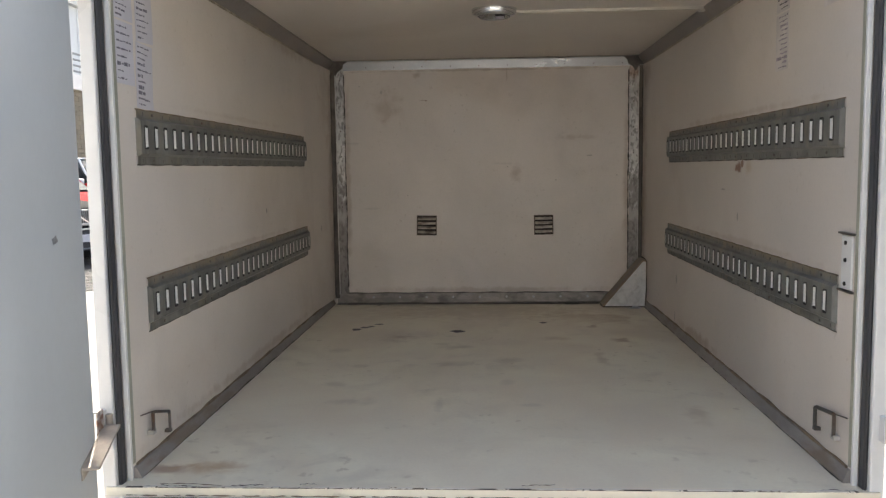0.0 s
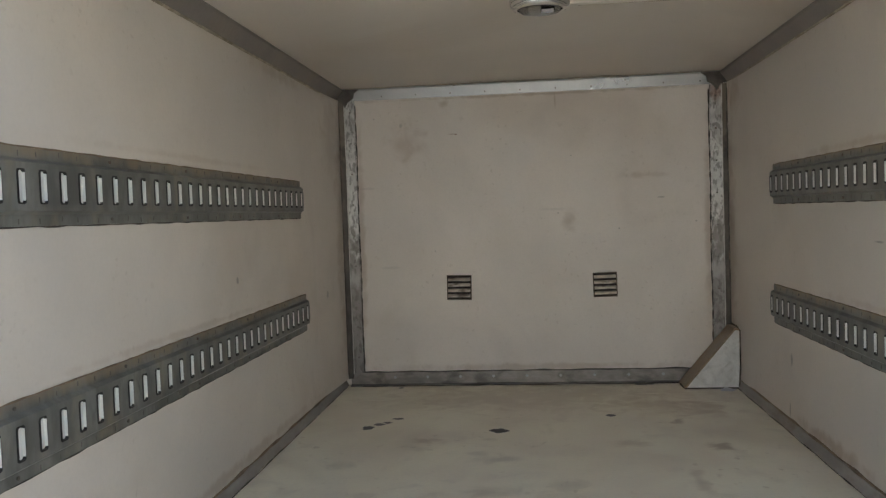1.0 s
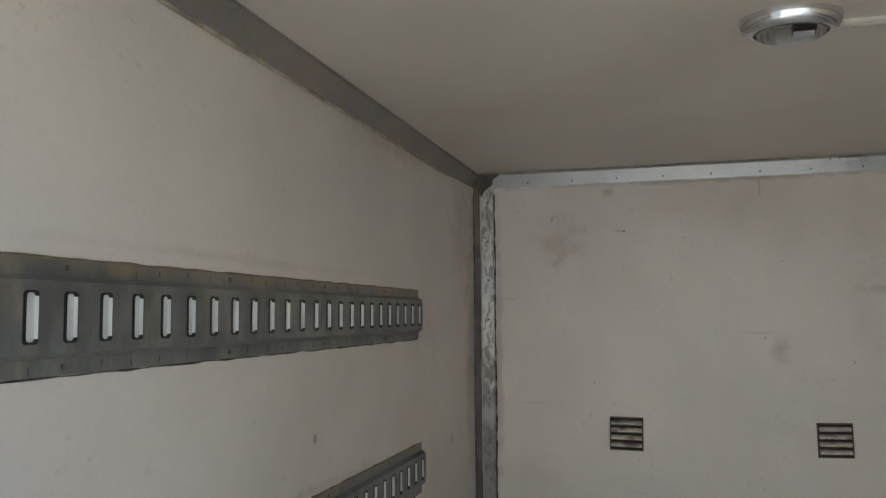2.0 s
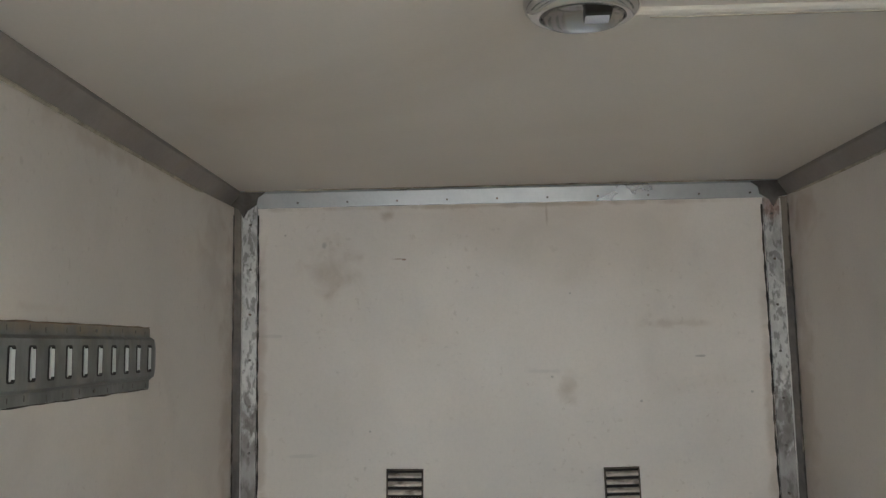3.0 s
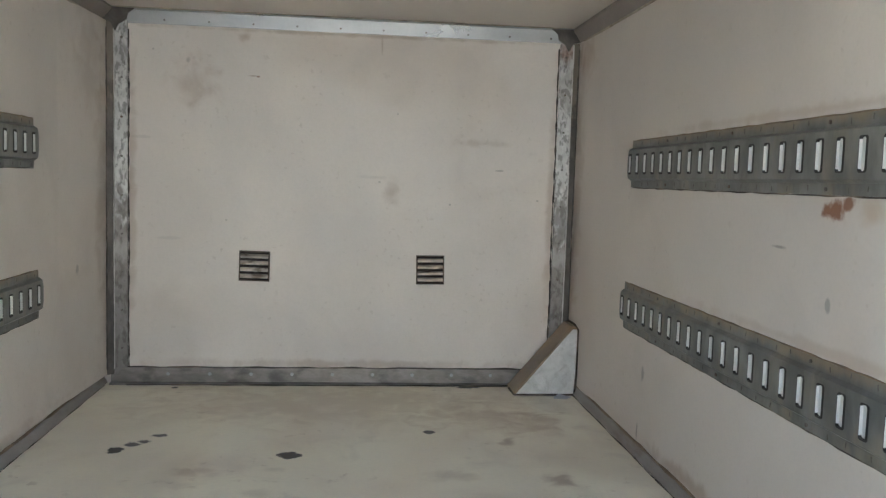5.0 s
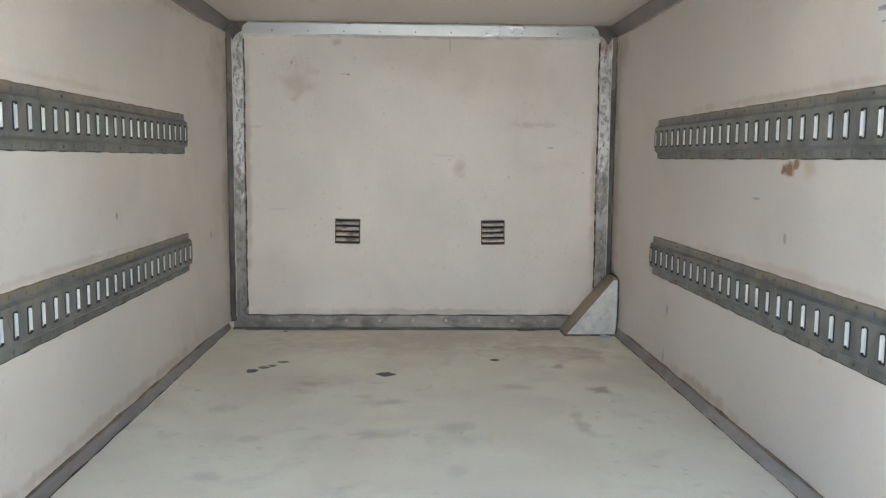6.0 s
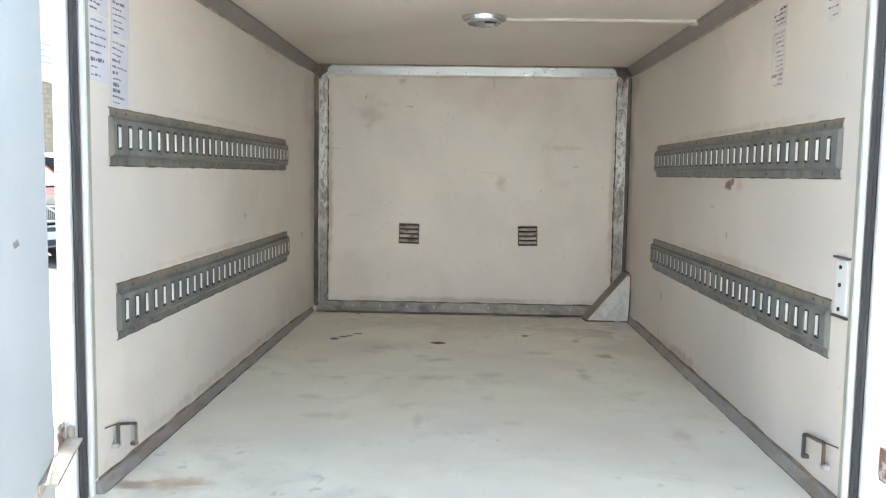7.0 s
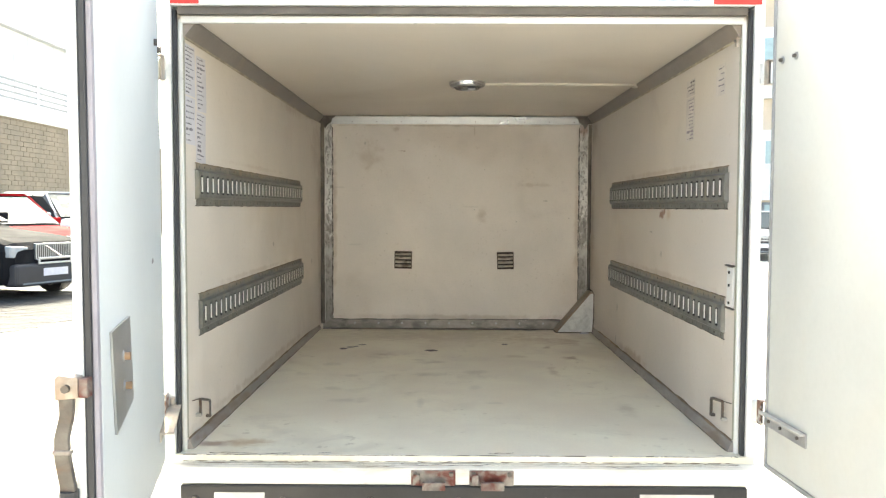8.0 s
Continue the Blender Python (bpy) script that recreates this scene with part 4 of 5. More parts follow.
rnd = random.Random(31)
for k in range(16):
    on_floor = k % 2 == 0
    x = -0.77 + 1.5 * rnd.random()
    y = rnd.uniform(0.058, 0.078) if on_floor else rnd.uniform(0.012, 0.044)
    run, pts = rnd.uniform(0.03, 0.16), []
    for n in range(12):
        pts.append((min(x + run * n / 11, 0.79), min(max(y, 0.052), 0.084) if on_floor else min(max(y, 0.010), 0.047), 0.0004 if on_floor else -0.0214 + 0.000091 * (y - 0.006) * 1000))
        y += rnd.uniform(-0.004, 0.004)
    part("crack", tube(pts, rnd.uniform(0.0005, 0.0010), 5, 0.9), m_joint if rnd.random() < 0.55 else m_rustline, sill)


def keeper(x):
    ob = thing("latch_keeper", "rusty steel latch keeper bolted on the sill", "latch keeper", "latch keepers on the sill", at=(x, 0.0, -0.050))
    part("plate", block(-0.062, 0.062, -0.004, 0.0, -0.022, 0.026, 0.002), m_rusty, ob)
    part("hook", prism([(-0.004, -0.024), (-0.034, -0.022), (-0.036, 0.0), (-0.026, 0.002), (-0.024, -0.012), (-0.004, -0.012)], "x", -0.03, 0.034, 0.0015), m_rusty, ob)
    part("lug", block(-0.056, -0.036, -0.022, -0.004, -0.012, 0.018, 0.003), m_rusty, ob)
    for dx in (-0.05, 0.05):
        part("bolt", round_bar(0.007, 0.008, (dx, -0.007, 0.016), "y", 6), m_iron, ob)
    return ob


keeper(-0.075)
keeper(0.088)
bumper = thing("bumper", "black steel rear bumper plate with two pale labels", "bumper")
part("plate", block(-0.782, 0.800, -0.012, 0.03, -0.42, -0.068, 0.004), m_bumper, bumper)
for x0, x1 in ((-0.686, -0.545), (0.50, 0.706)):
    part("label_plate", block(x0, x1, -0.015, -0.0125, -0.176, -0.086, 0.001), m_paper_faded, bumper, "pale worn plate")
    for k in range(2):
        part("text_bar", block(x0 + 0.03, x1 - 0.03 - 0.02 * k, -0.0157, -0.0152, -0.112 - 0.03 * k, -0.104 - 0.03 * k), m_ink, bumper)
for i in range(7):
    part("bolt", round_bar(0.009, 0.008, (-0.74 + 0.245 * i, -0.015, -0.105), "y", 8), m_iron, bumper)

# ---- the two rear doors, standing open ----
def open_door(name, label, at, turn, side, width, mat, thick=0.055, proud=-0.12, trim=None):
    """A door leaf; local x runs from hinge edge to free edge, y * side points into the leaf (away from its inner face)."""
    ob = thing(name, label, "door", "rear doors", at=at, kind="structure")
    ob.rotation_euler = (0, 0, turn)
    d = thick * side
    lo, hi = min(0, d), max(0, d)
    part("leaf", block(0.012, width - 0.012, lo + 0.004 * (side < 0), hi - 0.004 * (side > 0), 0.012, 1.30, 0.004), mat, ob)
    edge = bmesh.new()
    for a in ((0.0, width, 0.0, 0.012), (0.0, width, 1.30, 1.312), (0.0, 0.012, 0.012, 1.30), (width - 0.012, width, 0.012, 1.30)):
        solid(edge, a[0], a[1], min(-d * proud, d * 1.1), max(-d * proud, d * 1.1), a[2], a[3], 0.0015, 1)
    part("edge_trim", edge, trim or m_alu, ob, "thin aluminium edge trim")
    return ob


door_l = open_door("door_1", "white rear door standing open with black edge seal and latch plate", (-0.8165, -0.02, 0.0), radians(-77.5), -1, 0.905, m_door, 0.030)
door_l.rotation_euler[0] = radians(0.3)
part("gasket_lip", block(0.893, 0.914, -0.0105, -0.001, 0.0, 1.31, 0.002), m_lilac, door_l, "grey seal carrier strip")
part("door_gasket", block(0.893, 0.921, -0.0225, -0.0105, 0.0, 1.31, 0.003), m_rubber, door_l, "black rubber edge seal")
part("outer_edge", block(0.908, 0.925, -0.038, -0.0227, 0.0, 1.31, 0.003), m_white, door_l, "white outer edge of the leaf")
latch_plate = part("latch_plate", prism([(0.818, 0.484), (0.612, 0.487), (0.580, 0.310), (0.783, 0.288)], "y", 0.0, 0.005, 0.001), m_zinc, door_l, "grey zinc latch cover plate")
for x, z in ((0.700, 0.420), (0.692, 0.361)):
    part("bolt", round_bar(0.0075, 0.014, (x, 0.011, z), "y", 12), m_bolt, latch_plate, "brass bolt head")
    part("washer", round_bar(0.011, 0.003, (x, 0.006, z), "y", 14), m_zinc, latch_plate)
strap = part("hinge_strap", prism([(-0.060, 0.108), (0.135, 0.092), (0.135, 0.118), (-0.060, 0.146)], "y", 0.0, 0.004, 0.001), m_strap, door_l, "worn steel hinge strap")
part("flange", prism([(-0.060, 0.140), (0.135, 0.112), (0.135, 0.118), (-0.060, 0.146)], "y", 0.004, 0.036, 0.001), m_strap, strap)
part("knuckle", round_bar(0.008, 0.034, (-0.068, 0.012, 0.150), "z", 12), m_strap, strap)
for x in (0.02, 0.09):
    part("bolt", round_bar(0.007, 0.006, (x, 0.007, 0.121 - 0.12 * x), "y", 8), m_iron, strap)
part("hinge_pin", block(-0.11, 0.01, -0.03, -0.012, 1.06, 1.12, 0.003), m_white, door_l)
for x in (0.03, 0.10):
    part("bolt", round_bar(0.009, 0.010, (x, 0.004, 1.125 + 0.1 * x), "y", 10), m_iron, door_l)
part("scuff", prism([(0.190, 0.570), (0.220, 0.566), (0.225, 0.577), (0.20, 0.582)], "y", 0.0, 0.0006), m_grime, door_l, "grey scuff mark")

door_r = open_door("door_2", "white rear door standing open with hinge strap and stains", (0.858, 0.000, 0.0), radians(-87), 1, 0.93, m_door_r, proud=0.05, trim=m_grey_edge)
door_r.location.z, door_r.location.x = -0.010, 0.849
strap = part("hinge_strap", block(0.0, 0.240, -0.005, 0.0, 0.120, 0.158, 0.0015), m_grey_edge, door_r, "worn steel hinge strap")
part("flange", block(0.0, 0.240, -0.022, -0.005, 0.151, 0.158, 0.002), m_plate, strap)
for x in (0.035, 0.105, 0.20):
    part("bolt", round_bar(0.0045, 0.005, (x, -0.0075, 0.137), "y", 8), m_iron, strap)
for x, z in ((0.056, 1.114), (0.134, 1.112)):
    part("bolt", round_bar(0.0050, 0.010, (x, -0.005, z), "y", 10), m_iron, door_r)
    part("washer", round_bar(0.010, 0.003, (x, -0.001, z), "y", 12), m_zinc, door_r)


def hinge_lug(x, y, z, side, coat):
    ob = thing("hinge_lug", "small rusty white hinge lug welded to the door jamb", "hinge", "hinge lugs on the jambs", at=(x, y, z))
    loop = bmesh.new()
    for a in ((-0.010, 0.018, 0.030, 0.034), (-0.010, 0.018, -0.034, -0.030), (-0.010, -0.006, -0.030, 0.030), (0.013, 0.018, -0.030, 0.030)):
        solid(loop, a[0], a[1], -0.016, 0.010, a[2], a[3], 0.001, 1)
    part("loop", loop, coat, ob)
    part("pin", round_bar(0.0028, 0.06, (0.0, -0.004, 0.0), "z", 12), m_iron, ob)
    part("foot", block(min(0, -side * 0.014), max(0, -side * 0.014), 0.010, 0.034, -0.028, 0.028, 0.002), m_white, ob)
    return ob


for z, coat in ((0.140, m_lug), (1.083, m_strap)):
    hinge_lug(0.845, 0.02, z, 1, coat)
    hinge_lug(-0.842, 0.02, z + 0.01, -1, coat)

# latch hanging from the free edge of the open door
latch = thing("latch_lever", "worn steel latch lever hanging on the open door edge", "latch", at=(-0.645, -0.945, 0.412))
part("bracket", prism([(-0.032, -0.020), (0.006, -0.016), (0.006, 0.018), (-0.026, 0.022), (-0.032, 0.016)], "y", -0.012, 0.012, 0.002), m_strap, latch)
part("tongue", block(0.006, 0.022, -0.010, 0.010, -0.016, 0.016, 0.002), m_rusty, latch, "rusty tongue")
part("bolt", round_bar(0.007, 0.008, (-0.012, -0.015, 0.0), "y", 8), m_iron, latch)
part("lever", prism([(-0.030, -0.018), (-0.004, -0.016), (-0.006, -0.05), (-0.014, -0.085), (-0.012, -0.12), (-0.004, -0.165), (-0.004, -0.19), (-0.028, -0.19), (-0.030, -0.165), (-0.038, -0.12), (-0.038, -0.085), (-0.028, -0.045)], "y", -0.006, 0.006, 0.002), m_iron, latch)
part("band", block(-0.040, -0.010, -0.008, 0.008, -0.112, -0.104, 0.002), m_rusty, latch)
part("grip", round_bar(0.016, 0.14, (-0.016, 0, -0.243), "z", 14), m_rubber, latch, "black rubber grip")

# truck body under the box
under = thing("truck_chassis", "dark truck chassis under the white cargo box", "truck")
part("frame_rail", block(-0.45, -0.36, 0.1, 2.5, -0.50, -0.12, 0.01), m_bumper, under)
part("frame_rail", block(0.38, 0.47, 0.1, 2.5, -0.50, -0.12, 0.01), m_bumper, under)
for wx in (-0.72, 0.75):
    wheel = part("wheel", round_bar(0.34, 0.2, (wx, 1.45, GROUND + 0.34), "x", 32), m_rubber, under)
    part("rim", round_bar(0.2, 0.21, (wx, 1.45, GROUND + 0.34), "x", 24), m_zinc, wheel)

# ---- ground and distance ----
m_ground = material("sun-bleached concrete yard", (0.42, 0.395, 0.35), 0.85, vary=0.10, scale=0.7, fine=14, bump=0.2, tint=(0.36, 0.33, 0.28), tint_amount=0.4, tint_scale=0.4)
mesh_thing("ground", block(-400, 400, -400, 400, GROUND - 0.3, GROUND), m_ground, "pale sunlit concrete yard", "ground", kind="structure")


# pavers laid in the outline of the car's shadow, which their dark colour paints
pavers = bmesh.new()
for r in range(46):
    for c in range(26):
        x, y = -10.5 + 0.21 * c + 0.105 * (r % 2), 7.85 + 0.115 * r
        # slanting ragged edge follows the shadow
        if y < 7.8 + 4.0 * max(0.0, x + 5.6) + 0.12 * ((r * 7 + c * 5) % 4):
            continue
        lift = 0.002 * ((r * 5 + c * 7) % 4)
        solid(pavers, x, x + 0.2, y, y + 0.105, GROUND - 0.01, GROUND + 0.006 + lift)
mesh_thing("pavers", pavers, material("grey concrete pavers", (0.045, 0.042, 0.038), 0.85, vary=0.2, scale=6, fine=40, bump=0.2, tint=(0.055, 0.05, 0.044), tint_amount=0.6, tint_scale=2.0),
           "concrete pavers before the parked cars, coloured dark for the car shadow", "paving", kind="stuff")


def car(name, label, at, heading, length, width, height, paint, tall=False, cowl=0.35, belt_at=0.63):
    """A parked car; local +y is its front."""
    ob = thing(name, label, "car", "parked cars", at=at)
    ob.rotation_euler = (0, 0, heading)
    L, W, H = length / 2, width / 2, height
    belt, hood = H * belt_at, H * 0.60

    def ring(y, w, z0, z1, r=0.10):
        pts = [(-w * 0.94, z0), (-w, z0 + r), (-w, z1 - r * 1.5), (-w * 0.93, z1 - r * 0.4), (-w * 0.75, z1), (w * 0.75, z1), (w * 0.93, z1 - r * 0.4), (w, z1 - r * 1.5), (w, z0 + r), (w * 0.94, z0)]
        return [(x, y, z) for x, z in pts]
    secs = [ring(-L, W * 0.86, 0.42, belt * 0.9), ring(-L + 0.12, W * 0.95, 0.30, belt), ring(-L * 0.6, W, 0.26, belt + 0.02), ring(-L * 0.1, W, 0.26, belt + 0.02),
            ring(L * (cowl - 0.09), W, 0.26, belt), ring(L * (cowl + 0.10), W * 0.99, 0.26, hood + 0.35 * (belt - hood) + 0.02), ring(L * 0.8, W * 0.96, 0.26, hood - 0.04), ring(L - 0.14, W * 0.90, 0.28, hood - 0.12), ring(L, W * 0.78, 0.36, hood - 0.24)]
    body = part("body", loft(secs), paint, ob, smooth=False)
    back = -L * 0.93 if tall else -L * 0.72
    def cab_ring(y, top):
        return [(-W * 0.95, y, belt - 0.03), (-W * (0.95 - 0.15 * top), y, belt + (H - belt) * top * 0.88), (-W * (0.95 - 0.28 * top), y, belt - 0.01 + (H - belt) * top),
                (W * (0.95 - 0.28 * top), y, belt - 0.01 + (H - belt) * top), (W * (0.95 - 0.15 * top), y, belt + (H - belt) * top * 0.88), (W * 0.95, y, belt - 0.03)]
    part("cabin_glass", loft([cab_ring(back, 0.06), cab_ring(back + 0.25, 0.93), cab_ring(L * (cowl - 0.55), 0.985), cab_ring(L * (cowl - 0.37), 0.95), cab_ring(L * (cowl - 0.01), 0.04)]), m_carglass, ob, "dark tinted windows")
    screen = [[(sx * W * (0.95 - 0.26 * top) * 0.93, L * q, belt + 0.01 + (H - belt) * top) for sx in (-1, -0.33, 0.33, 1)] for q, top in ((cowl, 0.045), (cowl - 0.10, 0.29), (cowl - 0.23, 0.61), (cowl - 0.345, 0.90))]
    part("windscreen", loft(screen, False), m_glare_screen, ob, "dusty windscreen, its colour paled for sun glare")
    roof = [[(-W * 0.70, y, H - 0.03), (-W * 0.62, y, H + 0.015), (W * 0.62, y, H + 0.015), (W * 0.70, y, H - 0.03)] for y in (back + 0.22, L * (cowl - 0.55), L * (cowl - 0.36))]
    part("roof", loft(roof), paint, ob)
    for sx in (-1, 1):
        part("pillar", tube([(sx * W * 0.93, L * (cowl - 0.03), belt), (sx * W * 0.70, L * (cowl - 0.36), H - 0.04)], 0.035, 6), paint, ob)
        part("pillar", tube([(sx * W * 0.94, L * (cowl - 0.55), belt), (sx * W * 0.71, L * (cowl - 0.57), H - 0.04)], 0.04, 6), paint, ob)
        part("pillar", tube([(sx * W * 0.94, back + 0.05, belt), (sx * W * 0.71, back + 0.22, H - 0.04)], 0.06, 6), paint, ob)
        mirror = part("mirror", block(sx * (W + 0.09) - 0.09, sx * (W + 0.09) + 0.09, L * (cowl - 0.15), L * (cowl - 0.15) + 0.10, belt + 0.02, belt + 0.17, 0.03), paint, ob)
        part("headlight", prism([(sx * W * 0.50, hood - 0.20), (sx * W * 0.86, hood - 0.17), (sx * W * 0.88, hood - 0.36), (sx * W * 0.52, hood - 0.40)], "y", L - 0.16, L - 0.01, 0.02), m_lamp_glass, ob, "clear headlight")
        part("fog_light", round_bar(0.06, 0.04, (sx * W * 0.62, L + 0.02, 0.44), "y", 16), m_lamp_glass, ob)
        for wy in (-L * 0.60, L * 0.62):
            wheel = part("wheel", round_bar(0.35, 0.22, (sx * (W - 0.10), wy, 0.35), "x", 28), m_rubber, ob)
            part("rim", round_bar(0.23, 0.235, (sx * (W - 0.10), wy, 0.35), "x", 20), m_zinc, wheel)
    grille = part("grille", block(-0.36, 0.36, L - 0.03, L + 0.03, hood - 0.40, hood - 0.16, 0.03), m_dark, ob, "dark grille with chrome surround")
    fr = bmesh.new()
    for a in ((-0.38, 0.38, hood - 0.17, hood - 0.14), (-0.36, 0.36, hood - 0.42, hood - 0.395), (-0.38, -0.355, hood - 0.40, hood - 0.16), (0.355, 0.38, hood - 0.40, hood - 0.16)):
        solid(fr, a[0], a[1], L - 0.02, L + 0.045, a[2], a[3], 0.005, 1)
    part("surround", fr, m_zinc, grille)
    for k in range(17):
        x = -0.32 + 0.04 * k
        part("bar", block(x - 0.007, x + 0.007, L + 0.028, L + 0.036, hood - 0.39, hood - 0.17), m_zinc, grille)
    part("badge_bar", prism([(-0.20, hood - 0.385), (-0.15, hood - 0.385), (0.20, hood - 0.175), (0.15, hood - 0.175)], "y", L + 0.036, L + 0.046), m_chrome, grille, "slanted chrome bar")
    lower = part("front_bumper", block(-W * 0.84, W * 0.84, L - 0.25, L + 0.07, 0.24, 0.62, 0.06, 3), m_plastic, ob, "dark plastic bumper")
    part("licence_plate", block(-0.26, 0.26, L + 0.072, L + 0.08, 0.40, 0.53, 0.004), m_paper, lower)
    loop = bmesh.new()
    for a in ((-0.36, 0.36, 0.685, 0.72), (-0.36, 0.36, 0.60, 0.635), (-0.36, -0.32, 0.635, 0.685), (0.32, 0.36, 0.635, 0.685)):
        solid(loop, a[0], a[1], L + 0.055, L + 0.085, a[2], a[3], 0.008, 1)
    part("bumper_trim", loop, m_trim_white, lower, "silver loop over the bumper")
    part("skid_strip", block(-W * 0.7, W * 0.7, L + 0.06, L + 0.078, 0.27, 0.30, 0.006), m_railgrey, lower)
    return ob


m_trim_white = material("satin silver trim", (0.5, 0.5, 0.5), 0.35, 0.6, vary=0.06, scale=6, bump=0.0)
m_railgrey = material("grey railing paint", (0.20, 0.22, 0.23), 0.5, vary=0.1, scale=3, bump=0.02)
m_carglass = material("tinted car glass", (0.025, 0.03, 0.034), 0.15, vary=0.05, bump=0.0, spec=0.5)
m_lamp_glass = material("headlight plastic", (0.34, 0.36, 0.38), 0.2, 0.2, vary=0.1, bump=0.0)
# paler than the side glass: sun glare on the screen put into its colour
m_glare_screen = material("dusty windscreen glass paled for glare", (0.07, 0.085, 0.088), 0.3, vary=0.1, scale=1.5, fine=30, bump=0.0, spec=0.2)
m_black_paint = material("dull black car paint", (0.016, 0.016, 0.018), 0.82, vary=0.15, scale=2, bump=0.0, spec=0.05, tint=(0.045, 0.044, 0.042), tint_amount=0.5)
m_red_paint = material("red car paint", (0.30, 0.010, 0.014), 0.8, vary=0.06, scale=2, bump=0.0, spec=0.04)
m_white_paint = material("white car paint", (0.75, 0.76, 0.76), 0.25, vary=0.04, scale=2, bump=0.0, coat=0.8)
m_plastic = material("dark grey plastic", (0.03, 0.03, 0.034), 0.5, vary=0.15, scale=6, bump=0.05)
car("suv", "black estate car with chrome grille parked in the yard", (-9.1, 12.93, GROUND), radians(180 + 68), 4.8, 1.93, 1.82, m_black_paint, True, 0.12, 0.71)
car("red_car", "red hatchback parked behind the black car", (-9.85, 16.1, GROUND), radians(180 + 68), 4.3, 1.75, 1.84, m_red_paint, True)
car("white_car", "white saloon car parked along the wall", (-11.0, 21.60, GROUND), radians(180 + 62), 4.6, 1.85, 1.98, m_white_paint, True)

# retaining wall of brown blocks, white parapet, railing
m_mortar = material("grey brown mortar", (0.19, 0.17, 0.13), 0.9, vary=0.15, scale=3, fine=20, bump=0.2)
m_blocks = material("brown concrete blocks", (0.21, 0.185, 0.14), 0.85, vary=0.12, scale=1.2, fine=20, bump=0.3, tint=(0.17, 0.145, 0.10), tint_amount=0.5, tint_scale=1.0)
m_parapet = material("white parapet plaster", (0.74, 0.75, 0.75), 0.7, vary=0.05, scale=1.2, fine=20, bump=0.1)
m_hall = material("pale metal cladding", (0.66, 0.70, 0.72), 0.5, vary=0.04, scale=0.6, fine=8, bump=0.05)
FAR = Matrix.Translation((-17.0, 34.30, GROUND)) @ Matrix.Rotation(radians(90), 4, "Z")
wall = thing("boundary_wall", "brown block wall with white parapet and railing", "wall", kind="structure")
wall.matrix_basis = FAR
core = part("wall_core", block(-30, 30, 0.02, 0.4, 0, 5.0), m_mortar, wall)
brick = as_mesh("block", block(-0.235, 0.235, -0.03, 0.05, -0.09, 0.09, 0.008, 1), m_blocks)
for r in range(20):
    for c in range(15):
        b = new("block", brick)
        b.parent, b.location = wall, (-6.0 + 0.48 * c + 0.24 * (r % 2) + 0.001 * (r * c % 5), 0.004 * ((r * 7 + c * 3) % 4), 1.31 + 0.195 * r)
rest = bmesh.new()
for r in range(25):
    z = 0.02 + 0.195 * r
    solid(rest, -30, -6.25, -0.02, 0.03, z, z + 0.18)
    solid(rest, 1.22, 30, -0.02, 0.03, z, z + 0.18)
    if r < 6:
        solid(rest, -6.2, 1.2, -0.02, 0.03, z, z + 0.18)
tagged(part("block_courses", rest, m_blocks, wall), kind="stuff")
part("parapet", block(-30, 30, -0.12, 0.5, 5.0, 5.62, 0.02), m_parapet, wall, "white plaster parapet")
for i in range(18):
    x = -29 + 3.4 * i
    part("post", block(x - 0.05, x + 0.05, 0.1, 0.2, 5.62, 6.6, 0.01), m_white, wall)
for k in range(4):
    part("rail", block(-30, 30, 0.12, 0.17, 5.76 + 0.24 * k, 5.84 + 0.24 * k, 0.008), m_railgrey, wall)
hall = thing("warehouse", "pale clad warehouse building beyond the wall", "building")
hall.matrix_basis = FAR @ Matrix.Translation((0, 14, 0))
part("wall", block(-40, 50, 0, 18, 0, 14), m_hall, hall)
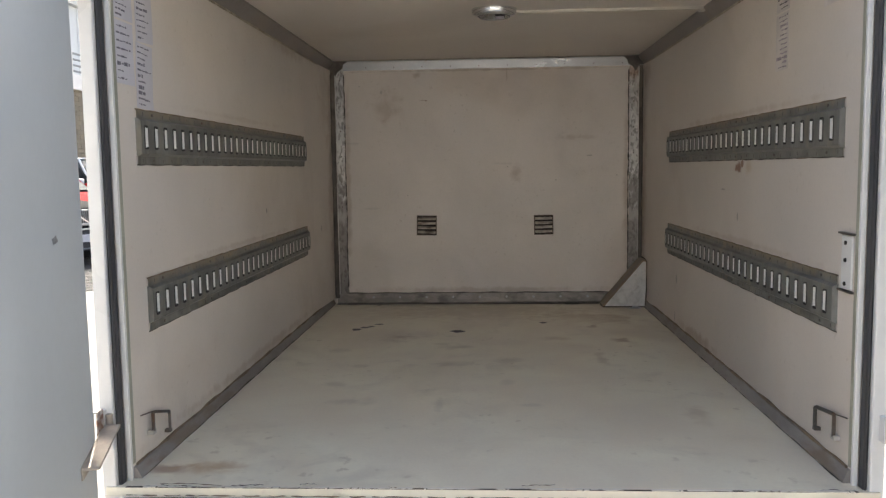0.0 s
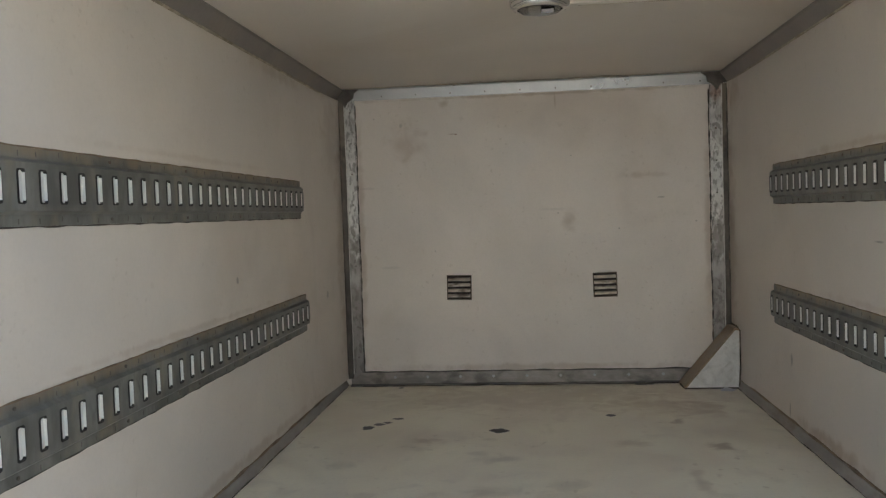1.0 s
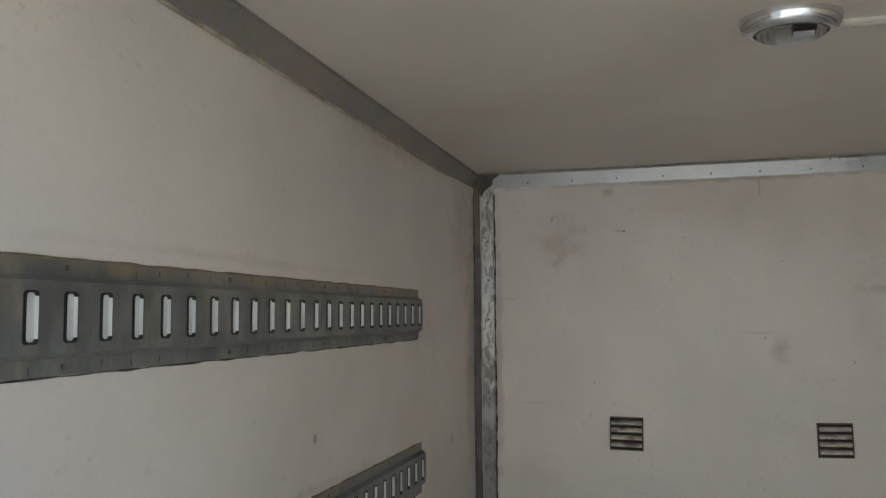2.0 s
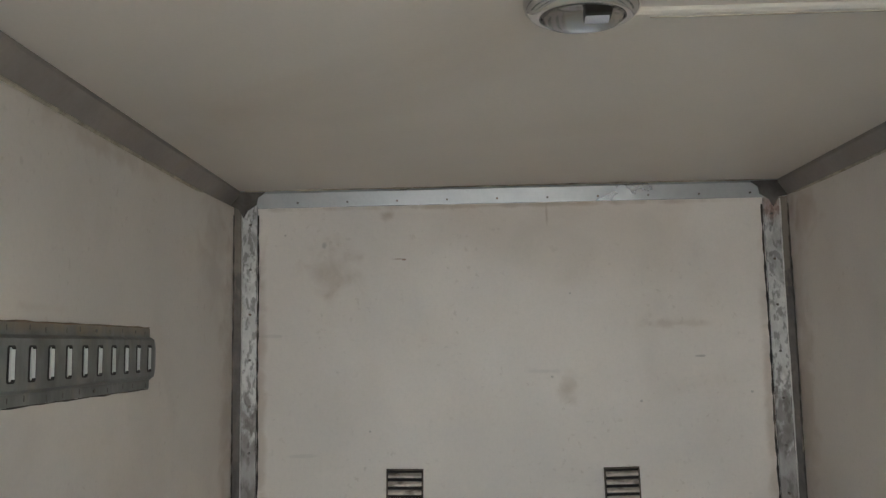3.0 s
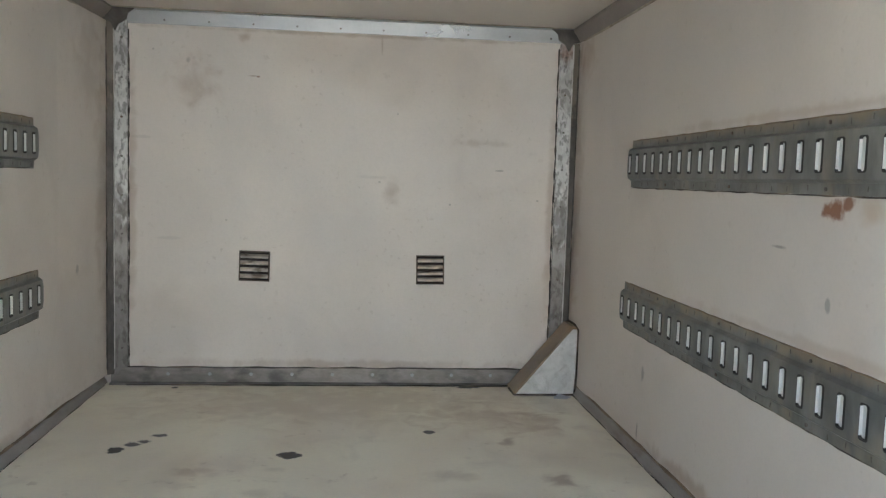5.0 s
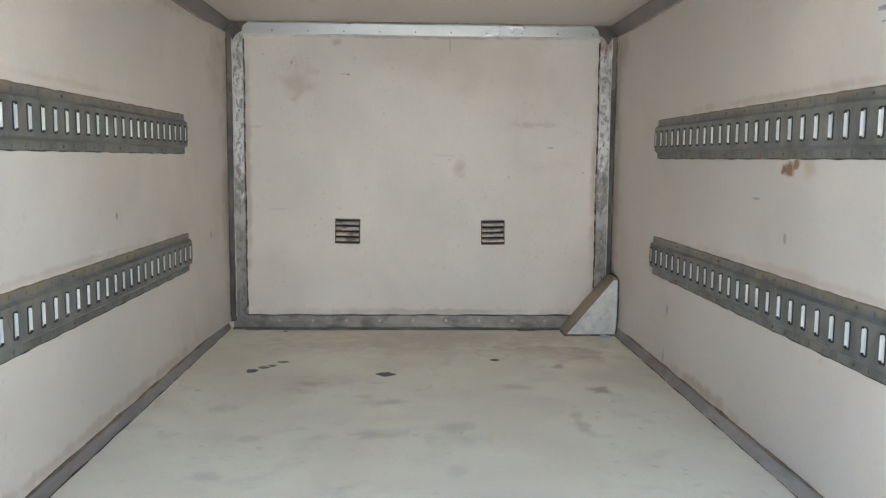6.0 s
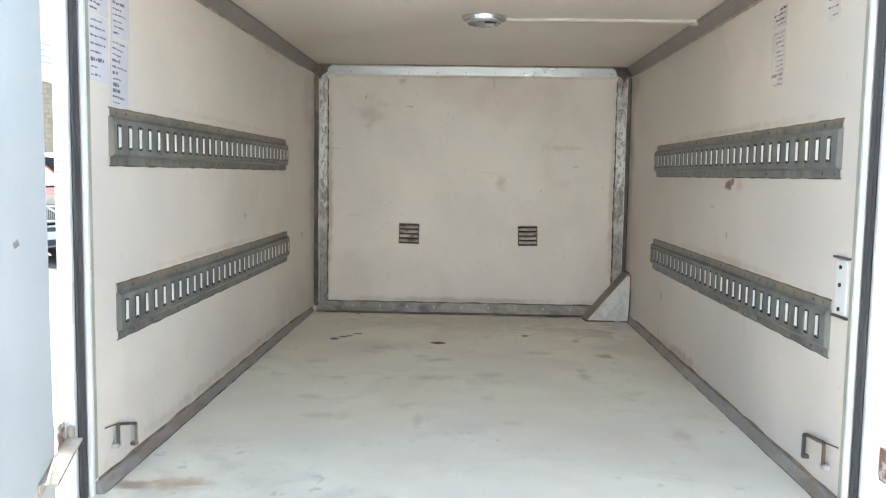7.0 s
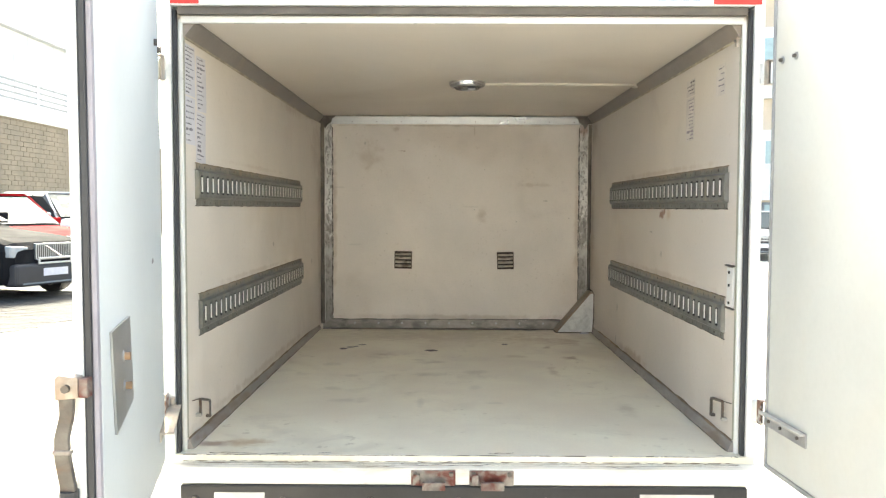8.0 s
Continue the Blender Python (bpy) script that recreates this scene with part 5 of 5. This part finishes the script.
for i in range(44):
    part("rib", block(-39 + 2.0 * i, -38.92 + 2.0 * i, -0.05, 0, 0, 14), m_hall, hall)
part("roof", block(-40.5, 50.5, -0.5, 18.5, 14.002, 14.4, 0.05), m_zinc, hall)

# apartment building seen through the gap beside the other door
m_tan = material("tan plaster facade", (0.60, 0.51, 0.38), 0.8, vary=0.08, scale=0.6, fine=10, bump=0.1)
m_teal = material("teal window glass", (0.36, 0.47, 0.47), 0.15, vary=0.1, bump=0.0, spec=0.8)
flats = thing("apartment_building", "tan plastered building with white bands and teal windows", "building")
flats.matrix_basis = Matrix.Translation((15.5, 31.86, GROUND)) @ Matrix.Rotation(radians(-14), 4, "Z")
part("wall", block(-9, 16, 0, 10, 0, 14.0), m_tan, flats)
for k in range(3):
    base = 1.94 + 4.18 * k
    part("band", block(-9.1, 16.1, -0.25, 0, base, base + 2.88, 0.02), m_parapet, flats, "white storey band")
    for i in range(9):
        x = -8.0 + 2.7 * i + (1.35 if k else 0.0)
        win = part("window", block(x, x + 1.9, -0.29, -0.252, base + 1.42, base + 2.50), m_white, flats)
        for side in (0.08, 0.99):
            part("pane", block(x + side, x + side + 0.83, -0.32, -0.292, base + 1.50, base + 2.42), m_teal, win)
for i in range(9):
    win = part("window", block(-8.0 + 2.7 * i, -6.1 + 2.7 * i, -0.06, 0.0, 0.35, 1.85), m_railgrey, flats)
    part("pane", block(-7.9 + 2.7 * i, -6.2 + 2.7 * i, -0.09, -0.06, 0.45, 1.75), m_teal, win)
part("roof", block(-9.4, 16.4, -0.4, 10.4, 14.002, 14.4, 0.05), m_parapet, flats)
car("grey_car", "silver car parked far off before the flats", (10.2, 25.14, GROUND), radians(160), 4.4, 1.75, 1.5, m_white_paint, True)

# unseen wall added behind the way of the camera to bounce sunlight into the box
m_bounce = material("grey bounce wall plaster", (0.31, 0.325, 0.34), 0.8, vary=0.06, scale=0.5, fine=10, bump=0.1)
mesh_thing("bounce_wall", block(-24, 24, -13.4, -13.0, GROUND, GROUND + 7.0, 0.02), m_bounce, "unseen grey wall added to bounce sunlight into the box", "wall", kind="structure")
